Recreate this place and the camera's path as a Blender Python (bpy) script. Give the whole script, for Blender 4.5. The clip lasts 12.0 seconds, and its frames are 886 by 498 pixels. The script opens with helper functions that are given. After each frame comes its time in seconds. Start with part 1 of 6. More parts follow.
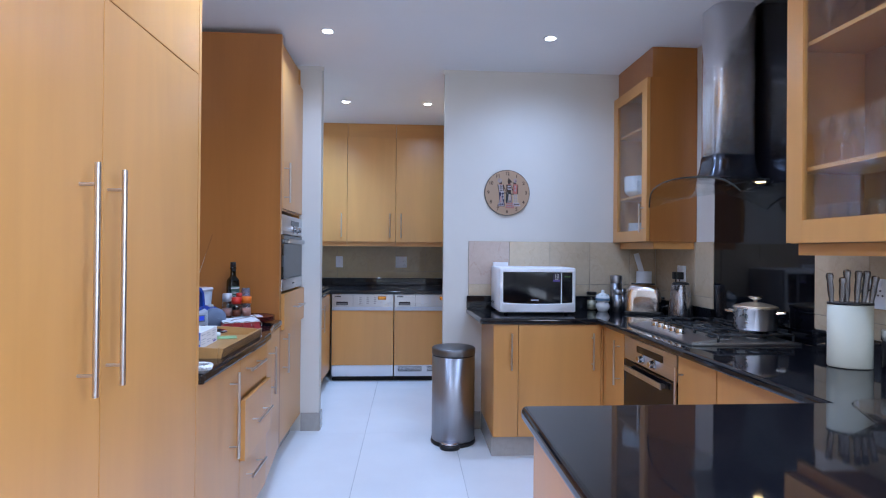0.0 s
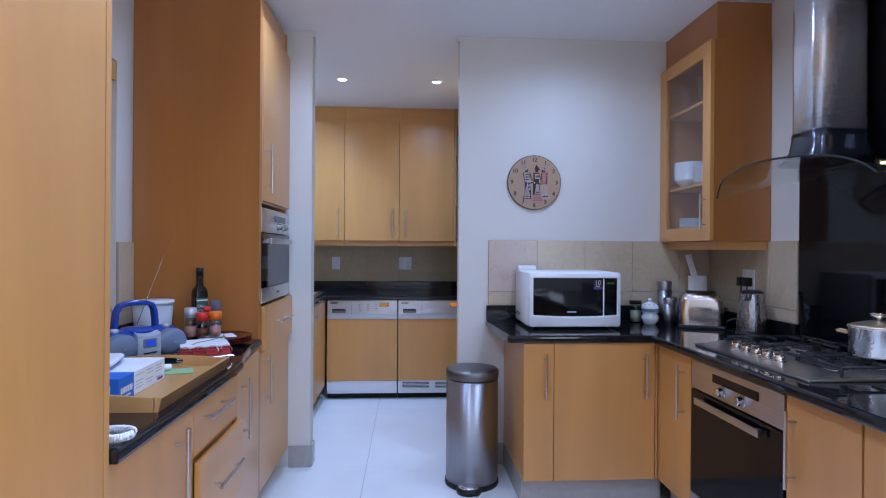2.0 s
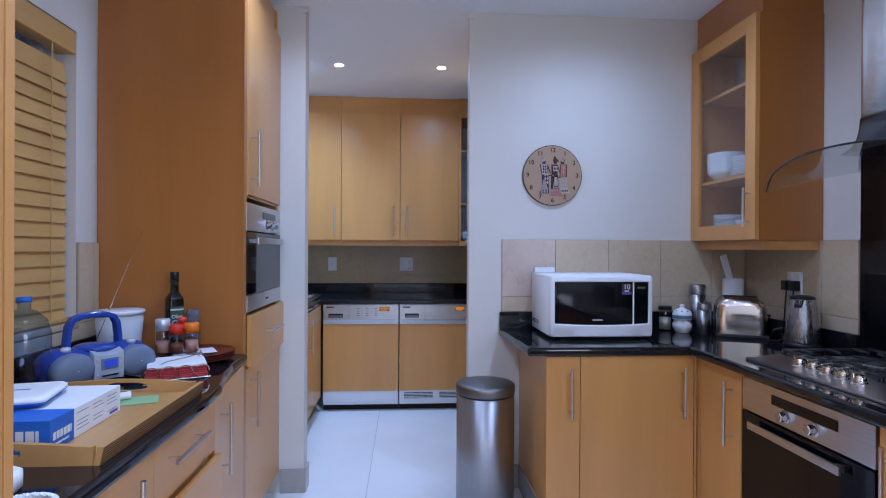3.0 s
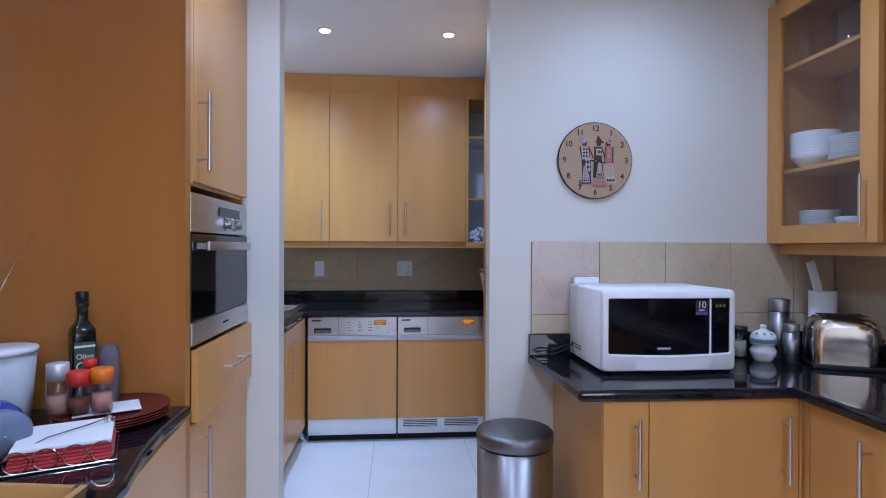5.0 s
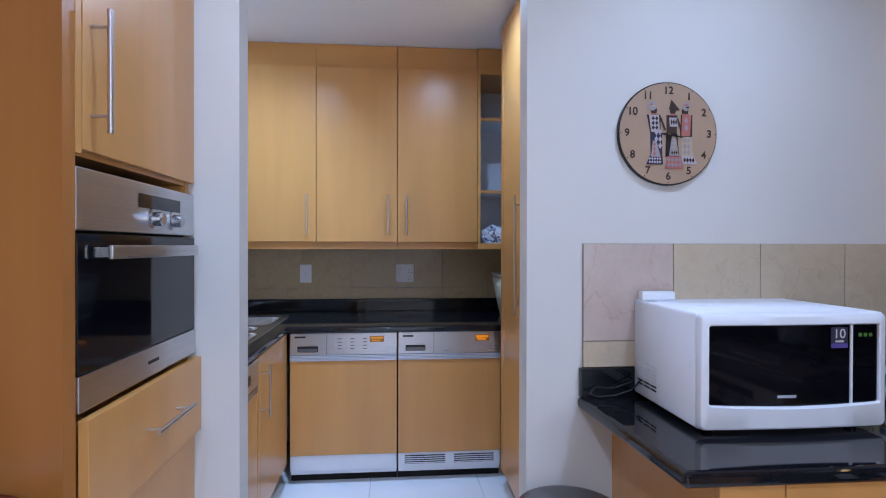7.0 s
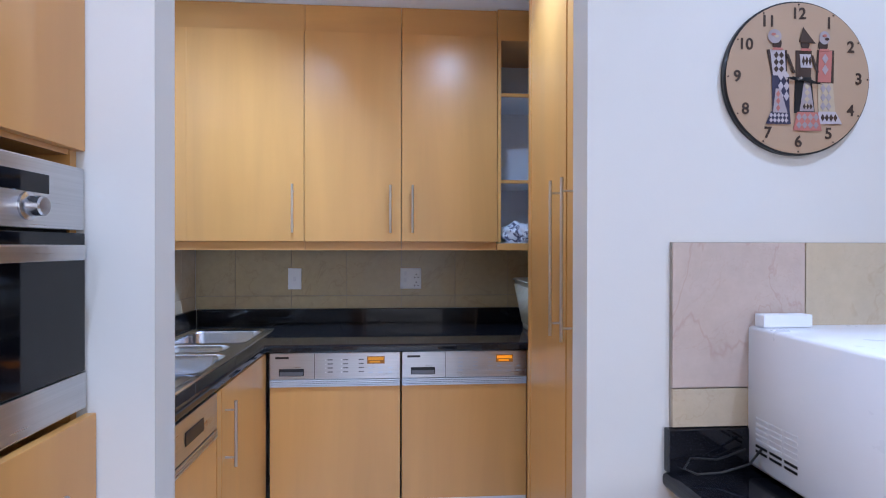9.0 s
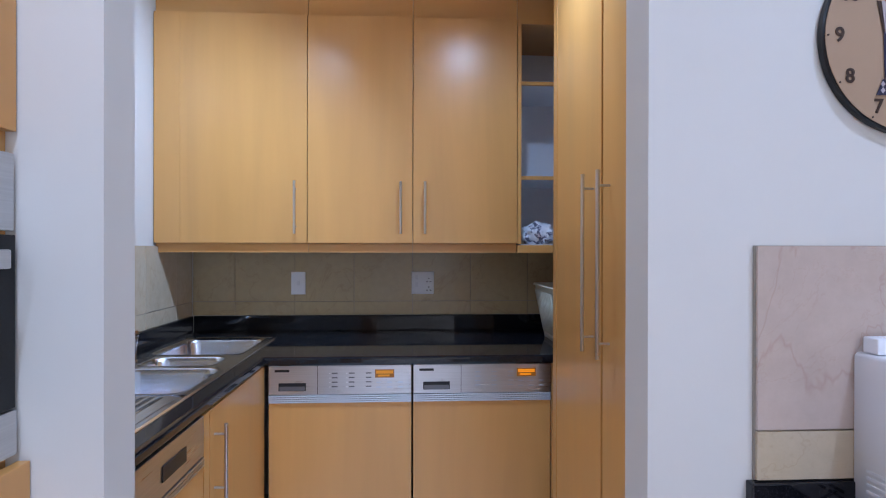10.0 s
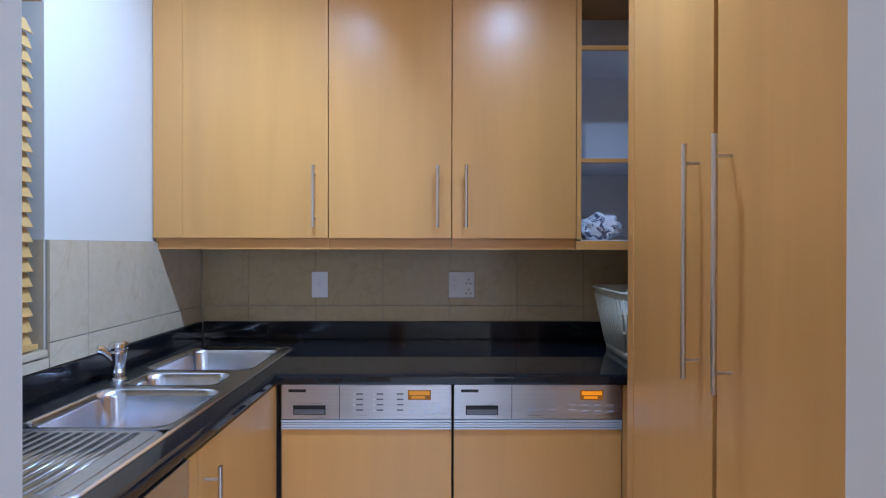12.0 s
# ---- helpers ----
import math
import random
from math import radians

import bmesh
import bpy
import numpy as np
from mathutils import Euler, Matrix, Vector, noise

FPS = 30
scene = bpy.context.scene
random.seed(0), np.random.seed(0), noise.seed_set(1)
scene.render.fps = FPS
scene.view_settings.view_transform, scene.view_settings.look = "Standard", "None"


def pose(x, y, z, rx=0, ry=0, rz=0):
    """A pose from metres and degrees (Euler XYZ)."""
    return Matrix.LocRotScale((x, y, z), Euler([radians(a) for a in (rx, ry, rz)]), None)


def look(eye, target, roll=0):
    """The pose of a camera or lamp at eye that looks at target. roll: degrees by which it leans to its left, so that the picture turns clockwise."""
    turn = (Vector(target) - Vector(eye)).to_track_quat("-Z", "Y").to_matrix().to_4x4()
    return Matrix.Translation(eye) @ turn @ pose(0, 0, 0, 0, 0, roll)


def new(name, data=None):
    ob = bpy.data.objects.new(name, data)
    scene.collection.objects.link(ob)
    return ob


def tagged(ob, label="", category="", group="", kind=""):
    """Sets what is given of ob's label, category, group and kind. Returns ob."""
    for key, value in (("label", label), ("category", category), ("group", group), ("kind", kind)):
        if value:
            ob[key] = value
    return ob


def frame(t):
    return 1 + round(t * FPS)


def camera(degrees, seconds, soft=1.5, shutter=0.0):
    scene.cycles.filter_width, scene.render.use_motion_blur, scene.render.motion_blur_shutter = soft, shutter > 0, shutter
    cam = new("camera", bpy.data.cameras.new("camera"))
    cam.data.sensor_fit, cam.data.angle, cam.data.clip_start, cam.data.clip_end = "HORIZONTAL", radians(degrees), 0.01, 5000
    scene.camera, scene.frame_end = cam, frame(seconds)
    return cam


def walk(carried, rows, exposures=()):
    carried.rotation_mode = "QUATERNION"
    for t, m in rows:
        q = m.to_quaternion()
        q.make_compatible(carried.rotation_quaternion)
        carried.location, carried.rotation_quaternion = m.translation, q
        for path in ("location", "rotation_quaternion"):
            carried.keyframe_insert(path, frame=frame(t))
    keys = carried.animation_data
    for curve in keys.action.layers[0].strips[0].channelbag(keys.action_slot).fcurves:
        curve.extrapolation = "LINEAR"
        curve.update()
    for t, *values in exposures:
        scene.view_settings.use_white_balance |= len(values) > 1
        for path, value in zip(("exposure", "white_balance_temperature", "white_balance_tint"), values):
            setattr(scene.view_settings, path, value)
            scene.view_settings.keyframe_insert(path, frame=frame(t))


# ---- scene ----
cam = camera(78.0, 12.0, soft=1.1)
PATH = [
    (0, (0.049, -0.324, 1.263), (0.171, 1.672, 1.271), 0.5),
    (0.5, (0.036, -0.170, 1.261), (0.156, 1.827, 1.269), 0.5),
    (1, (0.016, -0.002, 1.268), (0.138, 1.994, 1.273), 0.5),
    (1.5, (-0.009, 0.146, 1.273), (0.118, 2.142, 1.277), 0.4),
    (2, (-0.007, 0.309, 1.282), (0.118, 2.305, 1.282), 0.4),
    (2.5, (-0.022, 0.472, 1.293), (0.112, 2.468, 1.290), 0.4),
    (3, (-0.049, 0.639, 1.288), (0.088, 2.634, 1.285), 0.3),
    (5, (-0.095, 1.280, 1.315), (0.070, 3.273, 1.307), 0.2),
    (5.5, (-0.104, 1.421, 1.313), (0.068, 3.413, 1.301), 0.1),
    (6, (-0.116, 1.587, 1.326), (0.063, 3.579, 1.313), 0.1),
    (6.5, (-0.133, 1.742, 1.329), (0.052, 3.734, 1.316), 0.1),
    (7, (-0.125, 1.889, 1.329), (0.059, 3.881, 1.317), 0.1),
    (9, (-0.094, 2.447, 1.327), (0.057, 4.442, 1.318), 0.1),
    (9.5, (-0.098, 2.570, 1.328), (0.038, 4.566, 1.320), 0.1),
    (10, (-0.097, 2.679, 1.333), (0.015, 4.676, 1.327), 0.1),
    (10.5, (-0.089, 2.780, 1.335), (-0.011, 4.779, 1.324), 0.0),
    (11, (-0.095, 2.889, 1.323), (-0.046, 4.888, 1.315), 0.2),
    (11.5, (-0.118, 2.979, 1.326), (-0.084, 4.979, 1.317), 0.2),
    (12, (-0.137, 3.079, 1.320), (-0.130, 5.079, 1.311), 0.1),
]
walk(cam, [(t, look(eye, target, roll)) for t, eye, target, roll in PATH], [(0, 0.0, 6230, 10), (2.5, -0.2, 6150, 14), (5, -0.09, 6450, 12), (6.5, -0.05, 6500, 12), (9.0, 0.34, 6700, 13), (9.5, 0.29, 6750, 13), (10.5, 0.09, 6850, 13), (12, 0.22, 6550, 11)])

# world, exposure and lamps
world = bpy.data.worlds.new("dusk")
world.use_nodes = True
world.node_tree.nodes["Background"].inputs[0].default_value = (0.10, 0.13, 0.2, 1)
world.node_tree.nodes["Background"].inputs[1].default_value = 0.3
scene.world = world
CEIL = 2.555
LAMP_WATTS = 95
LAMP_TINT = (0.375, 0.61, 1.06)
KITCHEN_TINT = (0.418, 0.60, 1.0)
DOWNLIGHTS = [(-0.444, 2.93), (0.887, 2.93), (-0.515, 4.47), (0.197, 4.47), (-0.444, 1.39), (0.887, 1.39), (-0.2, -0.15), (0.887, -0.15), (-0.2, -1.69), (0.887, -1.69)]
# one swivelling lamp of the laundry is turned to the window wall
SHARE = {(-0.444, 2.93): 0.5, (0.887, 2.93): 0.55, (-0.515, 4.47): 1.35, (0.197, 4.47): 0.72, (-0.444, 1.39): 1.15, (0.887, 1.39): 0.55, (0.887, -0.15): 0.75}
AIMED = {(-0.515, 4.47): (-1.28, 4.72, 1.25)}


# added fill light for the west cupboards, set in an unseen east window
WIN_E = (-2.3, -0.3, 0.95, 2.2)
glow = bpy.data.lights.new("east_fill", "AREA")
glow.shape, glow.size, glow.size_y, glow.energy, glow.color = "RECTANGLE", 1.9, 1.2, 56, (0.80, 0.90, 1.08)
new("east_fill", glow).matrix_world = look((1.83, -1.3, 1.575), (-0.7, -1.3, 1.575))


# ---- materials ----
def nodes_of(name):
    m = bpy.data.materials.new(name)
    m.use_nodes = True
    t = m.node_tree
    return m, t, t.nodes["Principled BSDF"]


def coords(t, scale=(1, 1, 1), rotate=(0, 0, 0), jitter=False):
    c = t.nodes.new("ShaderNodeTexCoord")
    mp = t.nodes.new("ShaderNodeMapping")
    mp.inputs["Scale"].default_value = scale
    mp.inputs["Rotation"].default_value = rotate
    t.links.new(c.outputs["Object"], mp.inputs["Vector"])
    if jitter:
        info = t.nodes.new("ShaderNodeObjectInfo")
        mul = t.nodes.new("ShaderNodeMath")
        mul.operation = "MULTIPLY"
        mul.inputs[1].default_value = 37.0
        t.links.new(info.outputs["Random"], mul.inputs[0])
        t.links.new(mul.outputs[0], mp.inputs["Location"])
    return mp.outputs["Vector"]


def noise_tex(t, vec, scale, detail=4, rough=0.55, distort=0.0):
    n = t.nodes.new("ShaderNodeTexNoise")
    n.inputs["Scale"].default_value = scale
    n.inputs["Detail"].default_value = detail
    n.inputs["Roughness"].default_value = rough
    n.inputs["Distortion"].default_value = distort
    t.links.new(vec, n.inputs["Vector"])
    return n.outputs["Fac"]


def ramp(t, fac, stops):
    r = t.nodes.new("ShaderNodeValToRGB")
    while len(r.color_ramp.elements) < len(stops):
        r.color_ramp.elements.new(0.5)
    for e, (p, c) in zip(r.color_ramp.elements, stops):
        e.position, e.color = p, (*c, 1)
    t.links.new(fac, r.inputs["Fac"])
    return r.outputs["Color"]


def mix(t, a, b, fac, mode="MIX"):
    m = t.nodes.new("ShaderNodeMix")
    m.data_type, m.blend_type = "RGBA", mode
    for sock, v in ((m.inputs[6], a), (m.inputs[7], b), (m.inputs[0], fac)):
        if isinstance(v, (int, float)):
            sock.default_value = v
        elif isinstance(v, tuple):
            sock.default_value = (*v, 1)
        else:
            t.links.new(v, sock)
    return m.outputs[2]


def bump(t, b, height, strength, dist=0.002):
    n = t.nodes.new("ShaderNodeBump")
    n.inputs["Strength"].default_value = strength
    n.inputs["Distance"].default_value = dist
    t.links.new(height, n.inputs["Height"])
    t.links.new(n.outputs["Normal"], b.inputs["Normal"])


def span(t, fac, lo, hi):
    m = t.nodes.new("ShaderNodeMapRange")
    m.inputs[3].default_value, m.inputs[4].default_value = lo, hi
    t.links.new(fac, m.inputs[0])
    return m.outputs[0]


def wood(name, dark, light, along="z", rough=0.3, coat=0.28):
    m, t, b = nodes_of(name)
    k = {"x": (2.2, 42, 42), "y": (42, 2.2, 42), "z": (42, 42, 2.2)}[along]
    g = noise_tex(t, coords(t, k, jitter=True), 1.0, 5, 0.6, 0.4)
    k2 = {"x": (0.5, 5, 5), "y": (5, 0.5, 5), "z": (5, 5, 0.5)}[along]
    w = noise_tex(t, coords(t, k2, jitter=True), 1.0, 3, 0.5, 1.2)
    fine = ramp(t, g, [(0.25, dark), (0.75, light)])
    broad = ramp(t, w, [(0.3, tuple(c * 0.9 for c in light)), (0.7, tuple(min(1, c * 1.1) for c in light))])
    t.links.new(mix(t, fine, broad, 0.68), b.inputs["Base Color"])
    t.links.new(span(t, w, rough - 0.05, rough + 0.08), b.inputs["Roughness"])
    b.inputs["Coat Weight"].default_value = coat
    b.inputs["Coat Roughness"].default_value = 0.27
    bump(t, b, g, 0.06, 0.001)
    return m


def paint(name, colour, rough=0.6, vary=0.05, relief=0.12):
    m, t, b = nodes_of(name)
    v = coords(t)
    n = noise_tex(t, v, 1.7, 4)
    f = noise_tex(t, v, 140, 3)
    t.links.new(ramp(t, n, [(0.3, tuple(c * (1 - vary) for c in colour)), (0.7, colour)]), b.inputs["Base Color"])
    t.links.new(span(t, n, rough - 0.06, rough + 0.06), b.inputs["Roughness"])
    bump(t, b, f, relief, 0.0012)
    return m


def plain(name, colour, rough=0.4, metal=0.0, trans=0.0, ior=1.45, emit=None, power=0.0, vary=0.06):
    m, t, b = nodes_of(name)
    if trans:
        b.inputs["Base Color"].default_value = (*colour, 1)
    else:
        n = noise_tex(t, coords(t), 9, 4)
        t.links.new(ramp(t, n, [(0.3, tuple(c * (1 - vary) for c in colour)), (0.7, colour)]), b.inputs["Base Color"])
        t.links.new(span(t, n, max(0.02, rough - 0.04), rough + 0.06), b.inputs["Roughness"])
    b.inputs["Metallic"].default_value = metal
    if trans:
        b.inputs["Roughness"].default_value = rough
    b.inputs["Transmission Weight"].default_value = trans
    b.inputs["IOR"].default_value = ior
    if emit:
        b.inputs["Emission Color"].default_value = (*emit, 1)
        b.inputs["Emission Strength"].default_value = power
    return m


# a thin clear sheet: it lets light straight through and gleams at a slant
def thin_glass(name, colour, rough=0.0, ior=1.5, edge=4.0):
    m, t, b = nodes_of(name)
    t.nodes.remove(b)
    clear = t.nodes.new("ShaderNodeBsdfTransparent")
    clear.inputs[0].default_value = (*colour, 1)
    gloss = t.nodes.new("ShaderNodeBsdfGlossy")
    gloss.inputs["Roughness"].default_value = rough
    lw = t.nodes.new("ShaderNodeLayerWeight")
    lw.inputs[0].default_value = 0.5
    pw = t.nodes.new("ShaderNodeMath")
    pw.operation = "POWER"
    pw.inputs[1].default_value = edge
    t.links.new(lw.outputs["Facing"], pw.inputs[0])
    fr = t.nodes.new("ShaderNodeMath")
    fr.operation = "MULTIPLY_ADD"
    fr.inputs[1].default_value, fr.inputs[2].default_value = 0.75, ((ior - 1) / (ior + 1)) ** 2
    t.links.new(pw.outputs[0], fr.inputs[0])
    ms = t.nodes.new("ShaderNodeMixShader")
    t.links.new(fr.outputs[0], ms.inputs[0])
    t.links.new(clear.outputs[0], ms.inputs[1])
    t.links.new(gloss.outputs[0], ms.inputs[2])
    t.links.new(ms.outputs[0], t.nodes["Material Output"].inputs[0])
    return m


def brushed(name, colour, rough, along="x", aniso=0.0):
    m, t, b = nodes_of(name)
    k = {"x": (3, 260, 260), "y": (260, 3, 260), "z": (260, 260, 3)}[along]
    n = noise_tex(t, coords(t, k), 1.0, 4, 0.6)
    s = noise_tex(t, coords(t), 6, 3)
    t.links.new(ramp(t, n, [(0.3, tuple(c * 0.86 for c in colour)), (0.7, colour)]), b.inputs["Base Color"])
    t.links.new(span(t, mix(t, n, s, 0.5), rough - 0.04, rough + 0.05), b.inputs["Roughness"])
    b.inputs["Metallic"].default_value = 1.0
    b.inputs["Anisotropic"].default_value = aniso
    b.inputs["Anisotropic Rotation"].default_value = 0.25
    return m


def granite(name):
    m, t, b = nodes_of(name)
    v = coords(t)
    n = noise_tex(t, v, 260, 2)
    s = noise_tex(t, v, 3, 4)
    a = ramp(t, n, [(0.45, (0.006, 0.006, 0.008)), (0.62, (0.012, 0.012, 0.015)), (0.8, (0.06, 0.06, 0.07))])
    t.links.new(a, b.inputs["Base Color"])
    t.links.new(span(t, s, 0.02, 0.07), b.inputs["Roughness"])
    b.inputs["IOR"].default_value = 1.5
    return m


def stone_tile(name, base, vein, warm, veins=0.22):
    m, t, b = nodes_of(name)
    v = coords(t, (1, 1, 1), jitter=True)
    big = noise_tex(t, v, 4.0, 6, 0.62, 0.9)
    a = ramp(t, big, [(0.3, base), (0.55, tuple((x + y) / 2 for x, y in zip(base, warm))), (0.75, warm)])
    fine = noise_tex(t, v, 30, 4, 0.6)
    a = mix(t, a, ramp(t, fine, [(0.3, tuple(c * 0.82 for c in base)), (0.7, tuple(min(1, c * 1.08) for c in base))]), 0.35)
    for scale, width, k in ((1.5, 0.010, veins), (4.0, 0.008, veins * 0.45)):
        n = noise_tex(t, v, scale, 5, 0.6, 1.6)
        line = ramp(t, n, [(0.5 - width, (0, 0, 0)), (0.5, (1, 1, 1)), (0.5 + width, (0, 0, 0))])
        sep = t.nodes.new("ShaderNodeRGBToBW")
        t.links.new(line, sep.inputs[0])
        mul = t.nodes.new("ShaderNodeMath")
        mul.operation = "MULTIPLY"
        mul.inputs[1].default_value = k
        t.links.new(sep.outputs[0], mul.inputs[0])
        a = mix(t, a, vein, mul.outputs[0])
    t.links.new(a, b.inputs["Base Color"])
    t.links.new(span(t, big, 0.16, 0.32), b.inputs["Roughness"])
    return m


def floor_tile(name):
    m, t, b = nodes_of(name)
    v = coords(t, (1, 1, 1), jitter=True)
    n = noise_tex(t, v, 2.2, 5)
    f = noise_tex(t, v, 90, 3)
    a = ramp(t, n, [(0.3, (0.78, 0.79, 0.80)), (0.7, (0.85, 0.855, 0.86))])
    t.links.new(a, b.inputs["Base Color"])
    t.links.new(span(t, n, 0.24, 0.4), b.inputs["Roughness"])
    bump(t, b, f, 0.04, 0.0008)
    return m


WOOD_D, WOOD_L = (0.60, 0.275, 0.076), (0.65, 0.31, 0.090)
M_WOOD = wood("beech_veneer", WOOD_D, WOOD_L, "z")
M_WOOD_X = wood("beech_veneer_flat", WOOD_D, WOOD_L, "x")
M_WOOD_Y = wood("beech_veneer_edge", WOOD_D, WOOD_L, "y")
# end panels and cornices: redder veneer, south-side shade put into the darker colour
M_WOODEND = wood("shaded_red_end_veneer", (0.39, 0.142, 0.031), (0.45, 0.168, 0.039), "z")
# darker, uncoated beech for backs, bases and tops of the glazed cabinets
M_WOODIN = wood("dark_beech_inside", (0.30, 0.15, 0.07), (0.40, 0.21, 0.10), "z", 0.45, 0.0)
M_BLIND = wood("blind_timber", (0.46, 0.25, 0.075), (0.62, 0.37, 0.13), "y", 0.4, 0.1)
M_TRAY = wood("tray_timber", (0.40, 0.195, 0.060), (0.55, 0.29, 0.10), "y", 0.35, 0.2)
M_PLY = wood("tray_edge", (0.05, 0.025, 0.01), (0.10, 0.05, 0.02), "y", 0.5, 0.0)
M_WALL = paint("cream_wall_paint", (0.715, 0.685, 0.63), 0.6)
M_CEIL = paint("white_ceiling_paint", (0.87, 0.87, 0.88), 0.75, 0.03, 0.06)
M_GRANITE = granite("black_granite")
M_TILE = stone_tile("cream_marble_tile", (0.58, 0.475, 0.345), (0.38, 0.24, 0.14), (0.55, 0.415, 0.255))
M_TILEP = stone_tile("pink_marble_tile", (0.58, 0.46, 0.39), (0.36, 0.15, 0.10), (0.52, 0.39, 0.31), 0.24)
# the cream tile again, with shade under the laundry cabinets put into its colour
M_TILEL = stone_tile("shaded_cream_tile", (0.47, 0.37, 0.22), (0.30, 0.19, 0.09), (0.50, 0.37, 0.18), 0.3)
M_GROUT = paint("grout", (0.36, 0.31, 0.25), 0.9)
M_FLOORT = floor_tile("white_porcelain")
M_FGROUT = paint("floor_grout", (0.42, 0.43, 0.45), 0.9)
M_SKIRT = stone_tile("grey_skirting_tile", (0.40, 0.37, 0.34), (0.3, 0.27, 0.24), (0.44, 0.41, 0.37))
M_STEEL = brushed("brushed_steel", (0.60, 0.60, 0.61), 0.28, "x")
M_STEELY = brushed("brushed_steel_side", (0.60, 0.60, 0.61), 0.28, "y")
M_STEELZ = brushed("brushed_steel_upright", (0.58, 0.58, 0.60), 0.24, "z")
M_BIN = brushed("satin_bin_steel", (0.46, 0.46, 0.48), 0.42, "z", 0.9)
M_CAN = brushed("canister_steel", (0.40, 0.40, 0.42), 0.36, "z", 0.6)
M_BINLID = plain("bin_lid_steel", (0.20, 0.195, 0.195), 0.42, 1.0)
M_CHIM, chim_tree, chim = nodes_of("chimney_steel")
chim.inputs["Base Color"].default_value = (0.80, 0.80, 0.83, 1)
chim.inputs["Metallic"].default_value = 0.8
chim.inputs["Roughness"].default_value = 0.07
bump(chim_tree, chim, noise_tex(chim_tree, coords(chim_tree, (1.5, 1.5, 650)), 1.0, 2, 0.5), 1.0, 0.0009)
M_SMOKE = plain("dark_smoked_steel", (0.13, 0.14, 0.17), 0.22, 0.9)
M_SMOKE.node_tree.nodes["Principled BSDF"].inputs["Anisotropic"].default_value = 0.9
M_SMOKE.node_tree.nodes["Principled BSDF"].inputs["Anisotropic Rotation"].default_value = 0.25
M_HANDLE = brushed("satin_handle_steel", (0.66, 0.62, 0.60), 0.28, "z")
M_CHROME = plain("chrome", (0.75, 0.75, 0.77), 0.07, 1.0, vary=0.03)
M_SINK = brushed("sink_steel", (0.80, 0.85, 0.95), 0.2, "y")
M_SHELL = plain("mirror_steel", (0.62, 0.55, 0.51), 0.13, 1.0, vary=0.02)
M_POLISH = plain("polished_steel", (0.90, 0.87, 0.83), 0.27, 1.0, vary=0.03)
M_POLISH.node_tree.nodes["Principled BSDF"].inputs["Anisotropic"].default_value = 0.8
M_POLISH.node_tree.nodes["Principled BSDF"].inputs["Anisotropic Rotation"].default_value = 0.25
M_LID = plain("satin_lid_steel", (0.80, 0.70, 0.54), 0.3, 0.9, vary=0.04)
M_KETTLE = brushed("kettle_steel", (0.42, 0.42, 0.45), 0.27, "z", 0.7)
M_KNIFE = plain("dark_knife_steel", (0.13, 0.12, 0.12), 0.2, 0.9)
M_BLACK = plain("black_plastic", (0.012, 0.012, 0.013), 0.35)
M_BGLASS = plain("black_glass", (0.004, 0.004, 0.006), 0.03, ior=1.38)
# near-black for casings, and for the shade in slots, holes and gaps
M_DARK = plain("dark_gap", (0.01, 0.008, 0.007), 0.8)
M_IRON = plain("cast_iron", (0.015, 0.015, 0.016), 0.55)
M_WHITE = plain("white_plastic", (0.85, 0.86, 0.88), 0.28, vary=0.02)
M_WHITEP = plain("white_panel", (0.78, 0.79, 0.82), 0.35, vary=0.03)
M_GLASS = thin_glass("clear_glass", (0.96, 0.97, 0.97))
M_DRINK = thin_glass("drinking_glass", (0.993, 0.994, 0.995), 0.06, 1.7, 3.5)
M_GLASSG = thin_glass("green_tinted_glass", (0.94, 0.965, 0.955))
M_EDGE = plain("dark_glass_edge", (0.03, 0.04, 0.04), 0.1)
M_CHINA = plain("white_china", (0.80, 0.81, 0.82), 0.15, vary=0.02)
M_BLUECH = plain("blue_glaze", (0.16, 0.27, 0.38), 0.15, vary=0.3)
M_REDPL = plain("dark_red_glaze", (0.12, 0.016, 0.012), 0.2)
M_RED = plain("red_plastic", (0.68, 0.04, 0.025), 0.35)
M_ORANGE = plain("orange_plastic", (0.85, 0.19, 0.02), 0.35)
M_NAPRED = plain("red_paper", (0.55, 0.05, 0.06), 0.8)
M_PAPER = plain("white_paper", (0.80, 0.80, 0.80), 0.75)
M_BLUE = plain("blue_plastic", (0.022, 0.065, 0.33), 0.22)
M_GREYBL = plain("grey_blue_grille", (0.15, 0.19, 0.27), 0.5)
M_SILVER = plain("silver_plastic", (0.50, 0.56, 0.64), 0.35, 0.25)
M_SILVER2 = plain("pale_silver_trim", (0.66, 0.68, 0.72), 0.3, 0.4)
M_BOXBLUE = plain("blue_card", (0.02, 0.14, 0.55), 0.5)
M_BOTTLE = plain("dark_green_glass", (0.006, 0.006, 0.004), 0.12)
M_LABEL = plain("green_label", (0.04, 0.085, 0.06), 0.55)
M_INK = plain("dark_ink", (0.05, 0.025, 0.015), 0.6)
M_INKW = plain("pale_ink", (0.72, 0.72, 0.68), 0.6)
M_CLOCK = plain("tan_clock_face", (0.44, 0.29, 0.185), 0.5)
M_PINKSALT = plain("pink_salt", (0.62, 0.32, 0.26), 0.8)
M_PEPPER = plain("brown_spice", (0.22, 0.06, 0.03), 0.8)
M_CREAM = plain("cream_plastic", (0.60, 0.585, 0.47), 0.4)
M_LAUNDRY = plain("white_cloth", (0.78, 0.79, 0.82), 0.85)
M_GREEN = plain("green_print", (0.30, 0.50, 0.25), 0.6)
